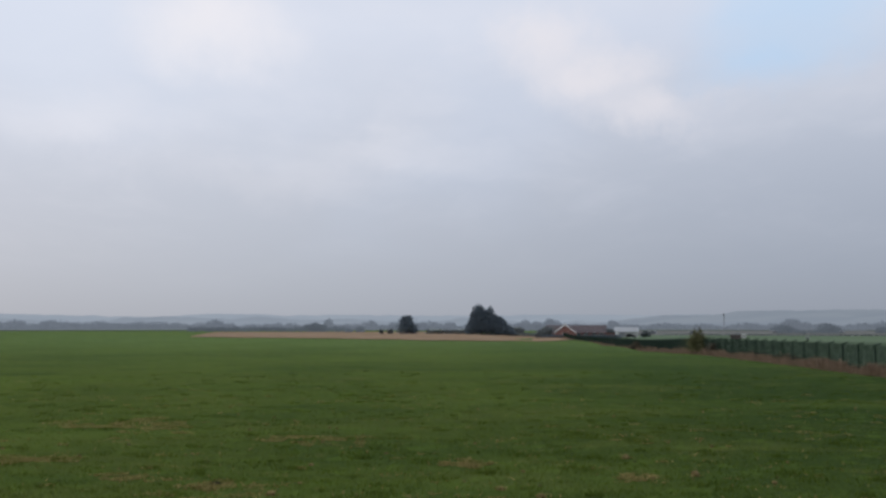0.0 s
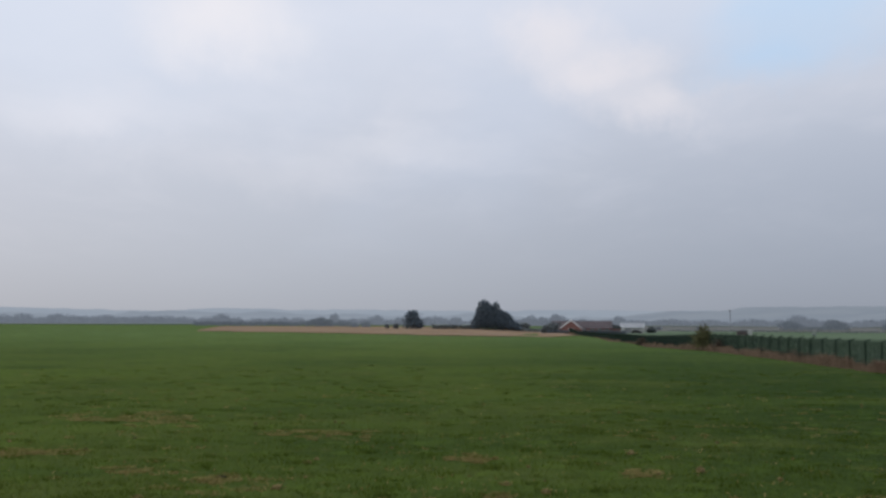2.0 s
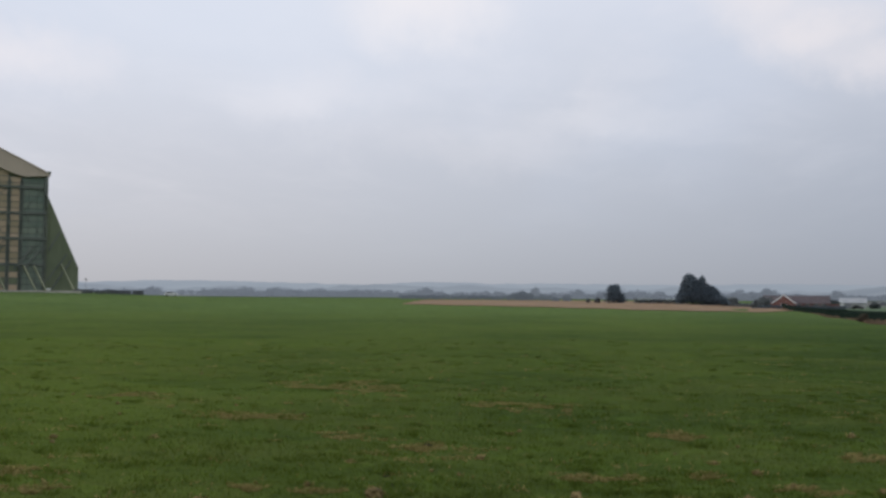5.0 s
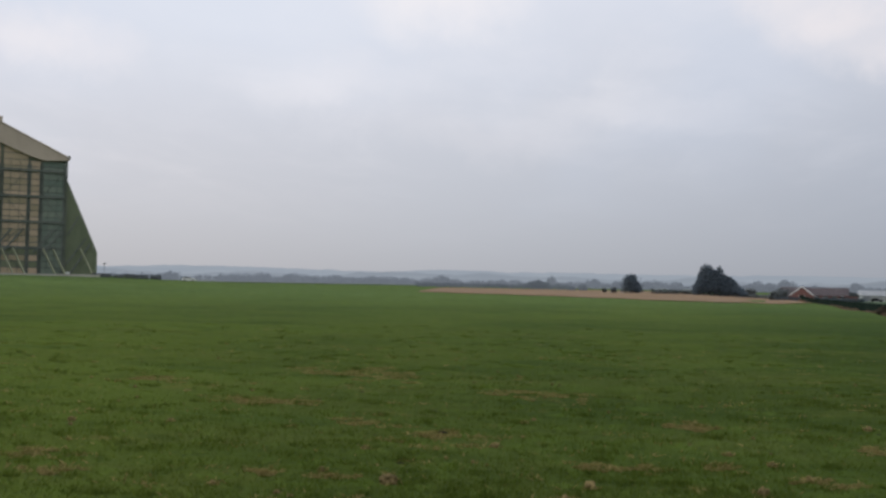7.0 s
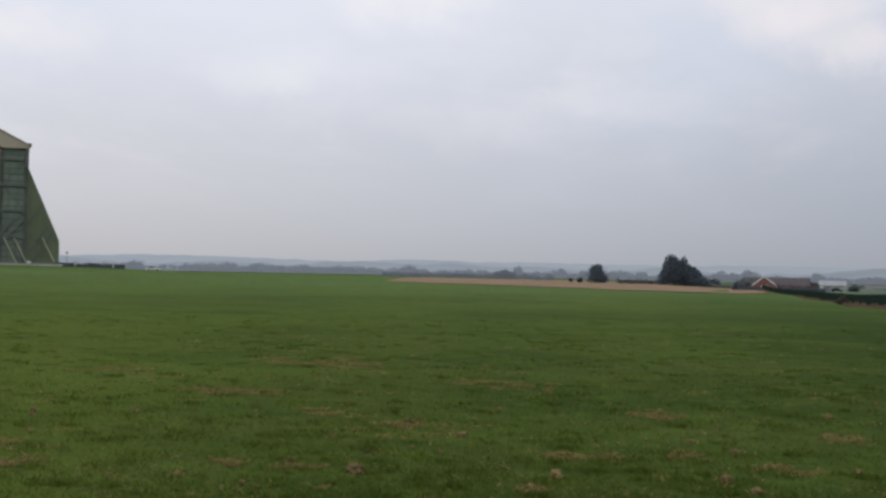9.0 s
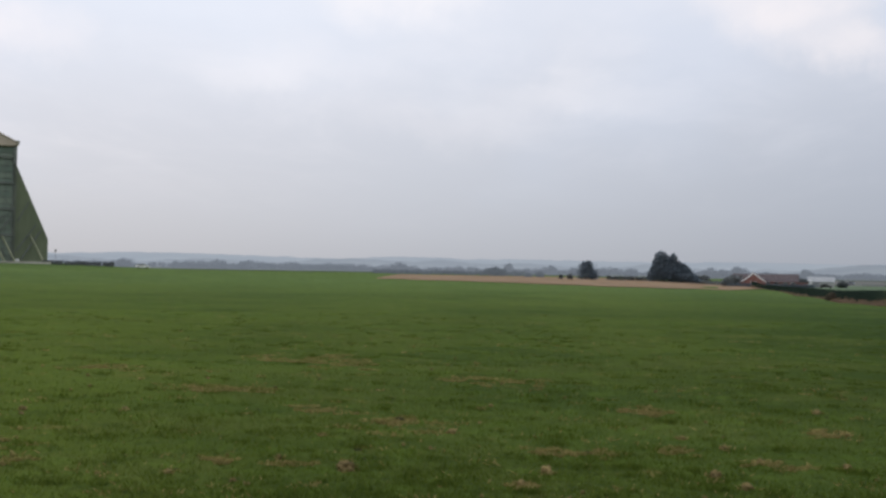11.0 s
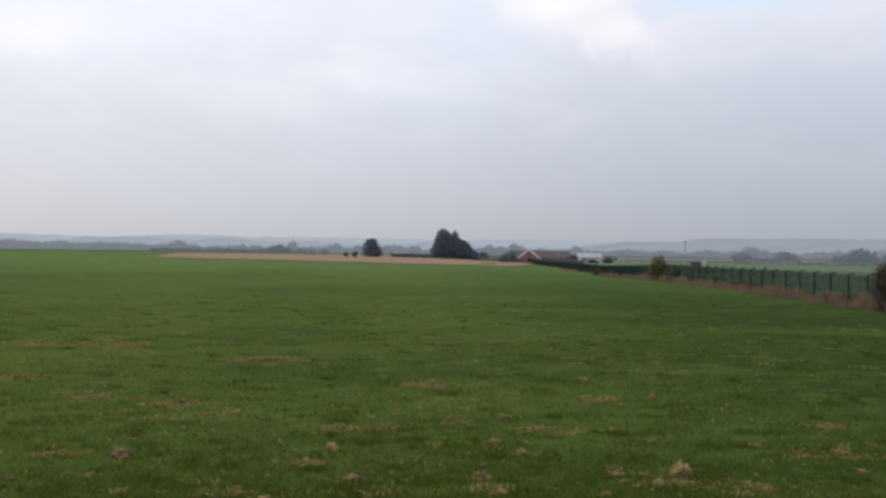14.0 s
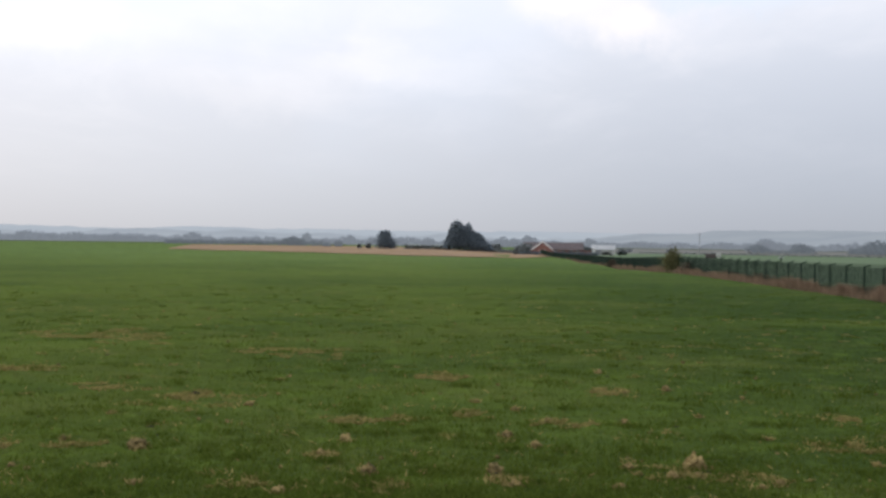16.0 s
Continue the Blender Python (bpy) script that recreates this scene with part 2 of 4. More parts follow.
TIMBER_GREY = surface("weathered_dark_timber", (0.050, 0.056, 0.060), (0.095, 0.102, 0.105), 0.8, 0.9, each=0.4)
DARK_PLASTIC = surface("dark_rubber", (0.015, 0.015, 0.016), (0.035, 0.035, 0.036), 2.0, 0.7)
GLASS_DARK = surface("dark_window", (0.02, 0.025, 0.03), (0.04, 0.045, 0.05), 1.0, 0.15)
STEEL = surface("galvanised_steel", (0.22, 0.23, 0.24), (0.36, 0.37, 0.38), 1.5, 0.5, metal=0.6)
CONCRETE = surface("pale_concrete", (0.34, 0.33, 0.28), (0.48, 0.46, 0.40), 0.15, 0.9, 0.01)
CLAD_GREEN = surface("olive_green_cladding", (0.140, 0.170, 0.105), (0.205, 0.232, 0.148), 0.06, 0.75, fine=9, each=0.25, stretch=(1, 1, 0.35))
CLAD_TEAL = surface("blue_green_cladding", (0.130, 0.180, 0.150), (0.225, 0.262, 0.205), 0.08, 0.75, fine=9, each=0.5, stretch=(1, 1, 0.35))
CLAD_TAN = surface("faded_yellow_cladding", (0.290, 0.262, 0.165), (0.540, 0.405, 0.285), 0.08, 0.75, fine=9, each=0.75, stretch=(1, 1, 0.35))
CLAD_BROWN = surface("brown_gable_sheet", (0.400, 0.335, 0.265), (0.500, 0.425, 0.340), 0.05, 0.8, fine=9, stretch=(1, 1, 0.4))
GIRT = surface("dark_green_steel", (0.110, 0.126, 0.112), (0.168, 0.186, 0.160), 0.3, 0.7)
STRUT = surface("pale_strut_paint", (0.22, 0.24, 0.15), (0.30, 0.31, 0.21), 0.3, 0.7)
# haze colour that the far materials below emit, though they are no lamps
HAZE_GLOW = (0.42, 0.48, 0.57)
WOODS_FAR = far_surface("hazy_woods", (0.036, 0.047, 0.060), (0.062, 0.076, 0.088), 0.02, HAZE_GLOW, 0.30)
WOODS_MID = far_surface("less_hazy_woods", (0.036, 0.050, 0.060), (0.062, 0.080, 0.086), 0.05, HAZE_GLOW, 0.17)
HILL_NEAR = far_surface("hazy_hill", (0.030, 0.038, 0.045), (0.055, 0.062, 0.065), 0.004, HAZE_GLOW, 0.48)
HILL_MID = far_surface("misty_hill", (0.036, 0.044, 0.050), (0.058, 0.066, 0.070), 0.004, HAZE_GLOW, 0.53)
HILL_FAR = far_surface("hazier_hill", (0.040, 0.048, 0.055), (0.060, 0.068, 0.072), 0.003, HAZE_GLOW, 0.62)
PLAIN_FAR = far_surface("hazy_fields", (0.050, 0.070, 0.050), (0.105, 0.110, 0.090), 0.004, HAZE_GLOW, 0.24)
MEADOW = surface("pale_meadow", (0.055, 0.098, 0.046), (0.085, 0.132, 0.066), 0.02, 0.95, stretch=(0.3, 1, 1))
# green darkened in colour as if dimmed by the fence mesh
BEHIND_MESH = surface("ground_behind_mesh", (0.016, 0.041, 0.012), (0.030, 0.063, 0.019), 0.15, 0.95, stretch=(0.5, 1, 1))
FALLOW = surface("fallow_land", (0.095, 0.104, 0.094), (0.140, 0.142, 0.130), 0.02, 0.95, stretch=(0.2, 1, 1))


# ================= mesh helpers =================
def smooth(v):
    v = min(1.0, max(0.0, v))
    return v * v * (3 - 2 * v)


def ground_at(x, y):
    """Height of the land: flat, rising gently to the airship shed, with slight swells."""
    r = math.hypot(x, y)
    west = smooth((math.degrees(math.atan2(-x, y)) - 30.5) / 3)
    rise = 3.5 * smooth((-x - 60) / 160) * smooth((y - 40) / 240) * (1 - smooth((r - 325 - 275 * west) / (130 + 270 * west)))
    fall = -0.7 * smooth((x - 10) / 25) * smooth((y - 80) / 240) * (1 - smooth((r - 500) / 300))
    fx = 31.85 + 0.052 * (y - 98.6)
    fall -= 0.75 * smooth((y - 105) / 65) * smooth((x - fx + 7) / 6) * (1 - smooth((x - fx - 12) / 40)) * (1 - smooth((y - 300) / 50))
    fall += 0.7 * smooth((y - 150) / 55) * smooth((x - 22) / 12) * (1 - smooth((x - fx + 5) / 4)) * (1 - smooth((r - 290) / 60))
    dip = -0.3 * math.exp(-((x - 55) ** 2 + (y - 390) ** 2) / 1800.0)
    swell = 0.05 * noise.noise(Vector((x * 0.12, y * 0.12, 0))) * (1 - smooth((r - 20) / 45))
    return rise + dip + fall + swell


def at(az, r):
    return r * math.sin(radians(az)), r * math.cos(radians(az))


def mesh_of(name, verts, faces, mat, shade=False):
    me = bpy.data.meshes.new(name)
    me.from_pydata(verts, [], faces)
    me.materials.append(mat)
    if shade:
        me.polygons.foreach_set("use_smooth", [True] * len(me.polygons))
    me.update()
    return me


def part(name, me, parent, m=None, label=""):
    ob = new(name, me)
    ob.parent = parent
    if m is not None:
        ob.matrix_basis = m
    return tagged(ob, label)


def empty(name, m, label, category, group="", kind=""):
    ob = new(name)
    ob.matrix_basis = m
    return tagged(ob, label, category, group, kind)


def to_mesh(bm, name, mat, shade=False):
    me = bpy.data.meshes.new(name)
    bm.to_mesh(me)
    bm.free()
    me.materials.append(mat)
    if shade:
        me.polygons.foreach_set("use_smooth", [True] * len(me.polygons))
    return me


def add_box(bm, x0, x1, y0, y1, z0, z1):
    bmesh.ops.create_cube(bm, size=1, matrix=Matrix.LocRotScale(((x0 + x1) / 2, (y0 + y1) / 2, (z0 + z1) / 2), None, (x1 - x0, y1 - y0, z1 - z0)))


def box(name, mat, x0, x1, y0, y1, z0, z1, bevel=0.0):
    bm = bmesh.new()
    add_box(bm, x0, x1, y0, y1, z0, z1)
    if bevel:
        bmesh.ops.bevel(bm, geom=bm.edges[:], offset=bevel, segments=2, affect="EDGES", profile=0.7)
    return to_mesh(bm, name, mat)


def prism(name, mat, outline, y0, y1):
    """An outline in x and z drawn out along y."""
    k = len(outline)
    v = [(x, y0, z) for x, z in outline] + [(x, y1, z) for x, z in outline]
    f = [tuple(range(k)), tuple(range(2 * k - 1, k - 1, -1))] + [(i, k + i, k + (i + 1) % k, (i + 1) % k) for i in range(k)]
    bm = bmesh.new()
    vs = [bm.verts.new(p) for p in v]
    for q in f:
        bm.faces.new([vs[i] for i in q])
    bmesh.ops.recalc_face_normals(bm, faces=bm.faces[:])
    return to_mesh(bm, name, mat)


def beam(bm, a, b, w, d=None):
    a, b = Vector(a), Vector(b)
    q = (b - a).to_track_quat("Z", "Y")
    bmesh.ops.create_cube(bm, size=1, matrix=Matrix.LocRotScale((a + b) / 2, q, (w, d or w, (b - a).length)))


def rod(bm, a, b, r0, r1, sides=7):
    a, b = Vector(a), Vector(b)
    q = (b - a).to_track_quat("Z", "Y")
    bmesh.ops.create_cone(bm, cap_ends=True, segments=sides, radius1=r0, radius2=r1, depth=(b - a).length, matrix=Matrix.LocRotScale((a + b) / 2, q, None))


# ================= ground and distance =================
def build_ground():
    rings = [0.0] + [1.6 * 1.075 ** i for i in range(111)]
    spokes = 180
    verts, faces = [(0, 0, ground_at(0, 0))], []
    for r in rings[1:]:
        for j in range(spokes):
            a = 2 * math.pi * j / spokes
            x, y = r * math.sin(a), r * math.cos(a)
            verts.append((x, y, ground_at(x, y)))
    for j in range(spokes):
        faces.append((0, 1 + (j + 1) % spokes, 1 + j))
    for i in range(len(rings) - 2):
        for j in range(spokes):
            p, q = 1 + i * spokes, 1 + (i + 1) * spokes
            k = (j + 1) % spokes
            faces.append((p + j, p + k, q + k, q + j))
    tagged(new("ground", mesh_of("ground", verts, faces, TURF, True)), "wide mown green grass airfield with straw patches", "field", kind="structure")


build_ground()


def sheet(name, mat, a0, a1, near, far, lift, label, category, steps=60, rows=14, kind="structure"):
    """A field lying on the ground between two headings; near and far give its edges."""
    verts, faces = [], []
    for i in range(steps + 1):
        az = a0 + (a1 - a0) * i / steps
        n0, f0 = near(az), far(az)
        for j in range(rows + 1):
            x, y = at(az, n0 * (f0 / n0) ** (j / rows))
            verts.append((x, y, ground_at(x, y) + lift))
    for i in range(steps):
        for j in range(rows):
            p = i * (rows + 1) + j
            faces.append((p, p + rows + 1, p + rows + 2, p + 1))
    return tagged(new(name, mesh_of(name, verts, faces, mat, True)), label, category, kind=kind)


def stub_near(az):
    t = (az + 15) / 22.5
    return 308 - 84 * smooth(t * 1.25) + 10 * smooth((t - 0.75) * 4) + 3 * math.sin(az * 1.7) + 7 * noise.noise(Vector((az * 1.3, 4.0, 0)))


def stub_far(az):
    deep = 322 + 330 * smooth((az + 15.0) / 1.6) * (1 - 0.48 * smooth((az + 1) / 3))
    return stub_near(az) + 4 + (deep - stub_near(az)) * (1 - smooth((az - 7.2) / 2.6))


sheet("stubble_field", STUBBLE, -15.0, 9.8, stub_near, stub_far, 0.12,
      "pale tan harvested stubble strip beyond the grass", "field")
def fence_range(az):
    return 26.7 / (math.sin(radians(az)) - 0.052 * math.cos(radians(az)))


def meadow_near(az):
    return max(285 - 6.0 * max(0.0, az - 18) + 3 * math.sin(az), fence_range(az) + 10)


# added sheet; its dark green imitates the mesh dimming the ground behind
sheet("pasture", BEHIND_MESH, 11.0, 62, lambda az: fence_range(az) + 1.5, lambda az: meadow_near(az) + 1, 0.06, "dark green ground sheet behind the security fence, darkened for its mesh", "field")
sheet("meadow", MEADOW, 8.6, 62, meadow_near, lambda az: 465, 0.10, "pale green meadow beyond the security fence", "field")
sheet("fallow_field", FALLOW, 8.6, 62, lambda az: 470, lambda az: 880, 0.10, "pale dry fallow strip beyond the meadow", "field")
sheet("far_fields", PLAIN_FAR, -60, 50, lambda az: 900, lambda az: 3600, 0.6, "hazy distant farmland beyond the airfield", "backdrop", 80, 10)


def hills(name, mat, r, a0, a1, crest, label):
    verts, faces, steps = [], [], 420
    for i in range(steps + 1):
        az = a0 + (a1 - a0) * i / steps
        top = EYE + r * math.tan(radians(crest(az)))
        for k, (dr, h) in enumerate(((-900, -2), (-500, 0.35), (-250, 0.75), (0, 1.0), (250, 0.9))):
            x, y = at(az, r + dr)
            verts.append((x, y, top * h if h > 0 else -2))
    for i in range(steps):
        for k in range(4):
            p = i * 5 + k
            faces.append((p, p + 5, p + 6, p + 1))
    tagged(new(name, mesh_of(name, verts, faces, mat, True)), label, "hill", kind="structure")


def wob(az, seed, amp, freq):
    return amp * noise.fractal(Vector((az * freq, seed, 0)), 1.0, 2.0, 4)


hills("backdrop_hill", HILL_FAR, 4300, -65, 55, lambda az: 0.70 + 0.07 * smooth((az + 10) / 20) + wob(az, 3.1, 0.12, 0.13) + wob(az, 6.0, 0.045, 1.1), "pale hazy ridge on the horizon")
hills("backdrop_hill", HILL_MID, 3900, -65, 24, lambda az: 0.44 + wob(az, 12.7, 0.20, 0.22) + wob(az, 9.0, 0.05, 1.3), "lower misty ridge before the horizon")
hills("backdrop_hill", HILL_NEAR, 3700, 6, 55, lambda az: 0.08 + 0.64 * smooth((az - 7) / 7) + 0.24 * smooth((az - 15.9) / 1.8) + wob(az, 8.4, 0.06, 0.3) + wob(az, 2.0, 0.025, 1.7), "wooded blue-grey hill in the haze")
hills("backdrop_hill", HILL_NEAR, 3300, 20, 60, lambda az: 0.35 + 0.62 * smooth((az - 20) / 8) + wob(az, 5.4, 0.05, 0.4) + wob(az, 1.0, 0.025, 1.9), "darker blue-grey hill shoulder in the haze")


# ================= plants =================
def leaf_cloud(rng, lumps, count, size, ragged=0.25):
    """Many small leaf clumps filling a few lumps, with an uneven outline. lumps: x, y, z and three radii."""
    vol = np.array([a * b * c for *_, a, b, c in lumps]) ** 0.67
    pick = rng.choice(len(lumps), count, p=vol / vol.sum())
    L = np.array(lumps)[pick]
    d = rng.normal(size=(count, 3))
    d /= np.linalg.norm(d, axis=1)[:, None]
    rad = (1 - 0.55 * rng.random(count) ** 2) * (1 + ragged * rng.normal(size=count) * 0.5)
    c = L[:, :3] + d * L[:, 3:] * rad[:, None]
    c[:, 2] = np.maximum(c[:, 2], size * 0.35)
    nrm = d + 0.8 * rng.normal(size=(count, 3))
    nrm /= np.linalg.norm(nrm, axis=1)[:, None]
    u = np.cross(nrm, rng.normal(size=(count, 3)))
    u /= np.linalg.norm(u, axis=1)[:, None]
    w = np.cross(nrm, u)
    s = size * (0.55 + 0.9 * rng.random(count))[:, None]
    quad = [c + u * s, c + w * s * 0.7, c - u * s * 0.9 + nrm * s * 0.3, c - w * s * 0.75]
    v = np.stack(quad, 1).reshape(-1, 3)
    f = np.arange(count * 4).reshape(-1, 4)
    return v, f


def plant(name, label, category, x, y, lumps, count, size, leaf, seed, trunk=0.25, group="", ragged=0.25, spikes=0):
    rng = np.random.default_rng(seed)
    base = empty(name, pose(x, y, ground_at(x, y)), label, category, group)
    v, f = leaf_cloud(rng, lumps, count, size, ragged)
    part("crown", mesh_of("crown", v.tolist(), f.tolist(), leaf), base)
    top = max(l[2] for l in lumps)
    bm = bmesh.new()
    rod(bm, (0, 0, -0.2), (0, 0, top), trunk, trunk * 0.35, 8)
    for i, l in enumerate(lumps):
        rod(bm, (0, 0, top * (0.15 + 0.5 * i / len(lumps))), l[:3], trunk * 0.45, trunk * 0.12, 6)
    for i in range(spikes):
        l = lumps[int(rng.integers(len(lumps)))]
        p = Vector(l[:3]) + Vector((rng.normal() * l[3] * 0.4, rng.normal() * l[4] * 0.4, l[5] * (0.95 + 0.35 * rng.random())))
        rod(bm, l[:3], p, 0.05, 0.012, 5)
    part("trunk", to_mesh(bm, "trunk", BARK), base)
    return base


def round_lumps(rng, w, h, k):
    out = [(0, 0, h * 0.5, w * 0.42, w * 0.42, h * 0.48), (0, 0, h * 0.18, w * 0.46, w * 0.4, h * 0.22)]
    for _ in range(k):
        out.append((rng.normal() * w * 0.24, rng.normal() * w * 0.2, h * (0.3 + 0.45 * rng.random()), w * 0.24, w * 0.24, h * 0.2))
    return out


# the big dark clump of evergreens at the end of the stubble
TX, TY = at(2.35, 440)
big = []
for dx, h, w in ((-6.6, 4.8, 0.7), (-5.8, 7.0, 0.8), (-4.7, 10.6, 0.9), (-3.6, 13.4, 0.9), (-2.5, 14.5, 0.8), (-1.3, 14.9, 0.8), (-0.2, 14.3, 0.8), (0.9, 13.0, 0.9), (2.0, 12.0, 1.0),
                 (3.1, 13.0, 0.8), (4.1, 13.9, 0.8), (5.1, 12.6, 0.8), (6.2, 10.2, 1.0), (7.4, 9.3, 1.1), (8.7, 8.6, 1.2), (10.0, 7.7, 1.2), (11.2, 6.6, 1.1), (12.5, 4.4, 1.1), (13.8, 3.8, 1.1), (15.2, 1.8, 1.2)):
    big += [(dx, 0, h * 0.30, w * 1.35, 4.2, h * 0.32), (dx, 0.3, h * 0.62, w * 1.15, 3.2, h * 0.28), (dx + 0.1, 0, h * 0.84, w * 0.75, 1.6, h * 0.15)]
plant("evergreen_clump", "dense dark evergreen tree clump at the field edge", "tree", TX, TY, big, 11000, 0.40, LEAF_DARK, 11, 0.5, ragged=0.26, spikes=40)
TX, TY = at(-2.2, 465)
plant("round_tree", "dark rounded broadleaf tree behind the stubble", "tree", TX, TY,
      [(0, 0, 3.0, 4.6, 4.2, 3.2), (-0.3, 0, 6.0, 3.4, 3.4, 2.6), (0, 0, 7.8, 2.2, 2.2, 1.5), (3.4, 0, 1.8, 2.4, 2.4, 1.7)], 1700, 0.5, LEAF_DARK, 12, 0.35, ragged=0.4)
for i, (az, r, w, h, leaf) in enumerate(((-3.75, 480, 2.0, 2.2, LEAF), (-3.2, 470, 2.8, 2.6, LEAF), 
                                        (4.6, 470, 5.0, 4.2, LEAF), (6.35, 360, 5.4, 4.7, LEAF), (12.15, 400, 4.0, 2.6, LEAF), (-5.72, 600, 6.0, 2.3, WOODS_MID), (-5.05, 600, 7.0, 3.9, WOODS_MID), (6.0, 366, 4.0, 3.4, LEAF), (4.75, 465, 3.2, 3.4, LEAF))):
    x, y = at(az, r)
    plant("field_tree", "grey-green bush at the far edge of the stubble", "tree", x, y, round_lumps(np.random.default_rng(40 + i), w, h, 5), 420, 0.45, leaf, 60 + i, 0.2, "bushes along the stubble")


for i, (az, r, w, h) in enumerate(((-7.75, 700, 9.0, 6.6), (-6.95, 900, 10.0, 11.0), (-7.3, 720, 7.0, 5.0), (-3.0, 980, 12.0, 8.0), (-4.3, 1000, 12.0, 10.5), (-1.2, 960, 13.0, 8.0), (0.4, 1000, 15.0, 9.0), (5.0, 900, 13.0, 10.0), (5.7, 900, 14.0, 8.5), (6.5, 950, 12.0, 12.0), (10.2, 900, 9.0, 10.0))):
    x, y = at(az, r)
    plant("far_tree", "single tree greyed by the haze", "tree", x, y, round_lumps(np.random.default_rng(140 + i), w, h, 5), 1100, 0.075 * h + 0.15, WOODS_MID if r < 800 else WOODS_FAR, 160 + i, 0.3, "single trees in the haze")


def hedge(name, label, a0, r0, a1, r1, h, w, count, size, leaf, seed):
    rng = np.random.default_rng(seed)
    (xa, ya), (xb, yb) = at(a0, r0), at(a1, r1)
    t = rng.random(count)
    x = xa + (xb - xa) * t + rng.normal(size=count) * w * 0.4
    y = ya + (yb - ya) * t + rng.normal(size=count) * w * 0.4
    hh = h * (0.65 + 0.5 * np.array([noise.noise(Vector((v * 40.0, seed, 0))) + 0.4 for v in t]))
    z = np.array([ground_at(p, q) for p, q in zip(x, y)]) + np.maximum(hh, h * 0.3) * rng.random(count) ** 0.7
    c = np.stack([x, y, z], 1)
    d = rng.normal(size=(2, count, 3))
    u = d[0] / np.linalg.norm(d[0], axis=1)[:, None] * size
    v = d[1] / np.linalg.norm(d[1], axis=1)[:, None] * size
    q = np.stack([c + u, c + v, c - u, c - v], 1).reshape(-1, 3)
    return tagged(new(name, mesh_of(name, q.tolist(), np.arange(count * 4).reshape(-1, 4).tolist(), leaf)), label, "hedge", kind="stuff")


for a0, a1, r0 in ((-62, -20, 1300), (-24, 8, 1450), (8, 60, 1150), (8, 60, 1500)):
    hedge("hedge", "long hazy hedgerow beyond the airfield", a0, r0 * 1.05, a1, r0, 7.0, 6.0, 5200, 1.5, WOODS_FAR, 7)
hedge("hedge", "low hedge at the far edge of the meadow", 13, 468, 45, 466, 1.1, 0.8, 2600, 0.3, LEAF, 9)
hedge("hedge", "low dark hedge along the stubble", -1.0, 455, 1.6, 450, 2.2, 1.6, 1200, 0.35, LEAF, 1)
hedge("hedge", "low dark hedge along the stubble", 3.9, 450, 6.4, 400, 1.6, 1.4, 900, 0.35, LEAF, 2)
hedge("hedge", "thin field hedge in the haze", -15.2, 760, -5.9, 690, 3.4, 2.5, 3200, 0.6, WOODS_MID, 3)
hedge("hedge", "dark clipped garden hedge before the bungalow", 6.0, 352, 10.7, 352, 1.4, 0.7, 2600, 0.22, LEAF_DARK, 4)
hedge("hedge", "dark hedge across the meadow's far side", 19.6, 600, 23.0, 610, 2.0, 1.4, 900, 0.4, WOODS_MID, 14)


def far_woods(name, bands, seed, label, leaf):
    """Belts of distant trees. bands: first and last heading, distance, height, trees."""
    rng = np.random.default_rng(seed)
    vs, fs, base = [], [], 0
    for a0, a1, r, h, trees in bands:
        for _ in range(trees):
            az, rr = a0 + (a1 - a0) * rng.random(), r * (0.94 + 0.12 * rng.random())
            x, y = at(az, rr)
            hh = h * (0.62 + 0.48 * rng.random() ** 1.3) * (0.75 + 0.6 * noise.noise(Vector((az * 0.7, seed, 1.0))))
            ww = hh * (1.1 + 0.9 * rng.random())
            lumps = [(x, y, hh * 0.50, ww * 0.46, ww * 0.4, hh * 0.48), (x + rng.normal() * ww * 0.35, y, hh * 0.38, ww * 0.42, ww * 0.3, hh * 0.40)]
            lumps.append((x + rng.normal() * ww * 0.3, y, hh * 0.18, ww * 0.85, ww * 0.4, hh * 0.24))
            v, f = leaf_cloud(rng, lumps, 320, hh * 0.095, 0.04)
            vs.append(v)
            fs.append(f + base)
            base += len(v)
    tagged(new(name, mesh_of(name, np.concatenate(vs).tolist(), np.concatenate(fs).tolist(), leaf)), label, "woods", kind="stuff")


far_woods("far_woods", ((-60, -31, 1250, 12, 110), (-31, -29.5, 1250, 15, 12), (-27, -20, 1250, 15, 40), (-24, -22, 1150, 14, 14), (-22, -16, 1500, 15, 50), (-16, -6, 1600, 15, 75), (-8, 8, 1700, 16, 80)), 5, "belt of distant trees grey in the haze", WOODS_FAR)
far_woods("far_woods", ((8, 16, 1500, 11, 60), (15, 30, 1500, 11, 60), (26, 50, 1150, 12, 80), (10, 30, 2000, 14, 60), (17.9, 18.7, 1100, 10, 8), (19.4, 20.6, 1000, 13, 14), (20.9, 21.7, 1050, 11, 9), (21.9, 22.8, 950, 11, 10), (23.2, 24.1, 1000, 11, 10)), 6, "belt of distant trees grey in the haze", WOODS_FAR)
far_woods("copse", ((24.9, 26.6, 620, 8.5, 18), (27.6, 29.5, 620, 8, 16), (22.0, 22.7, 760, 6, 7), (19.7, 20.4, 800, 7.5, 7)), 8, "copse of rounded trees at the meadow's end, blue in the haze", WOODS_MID)


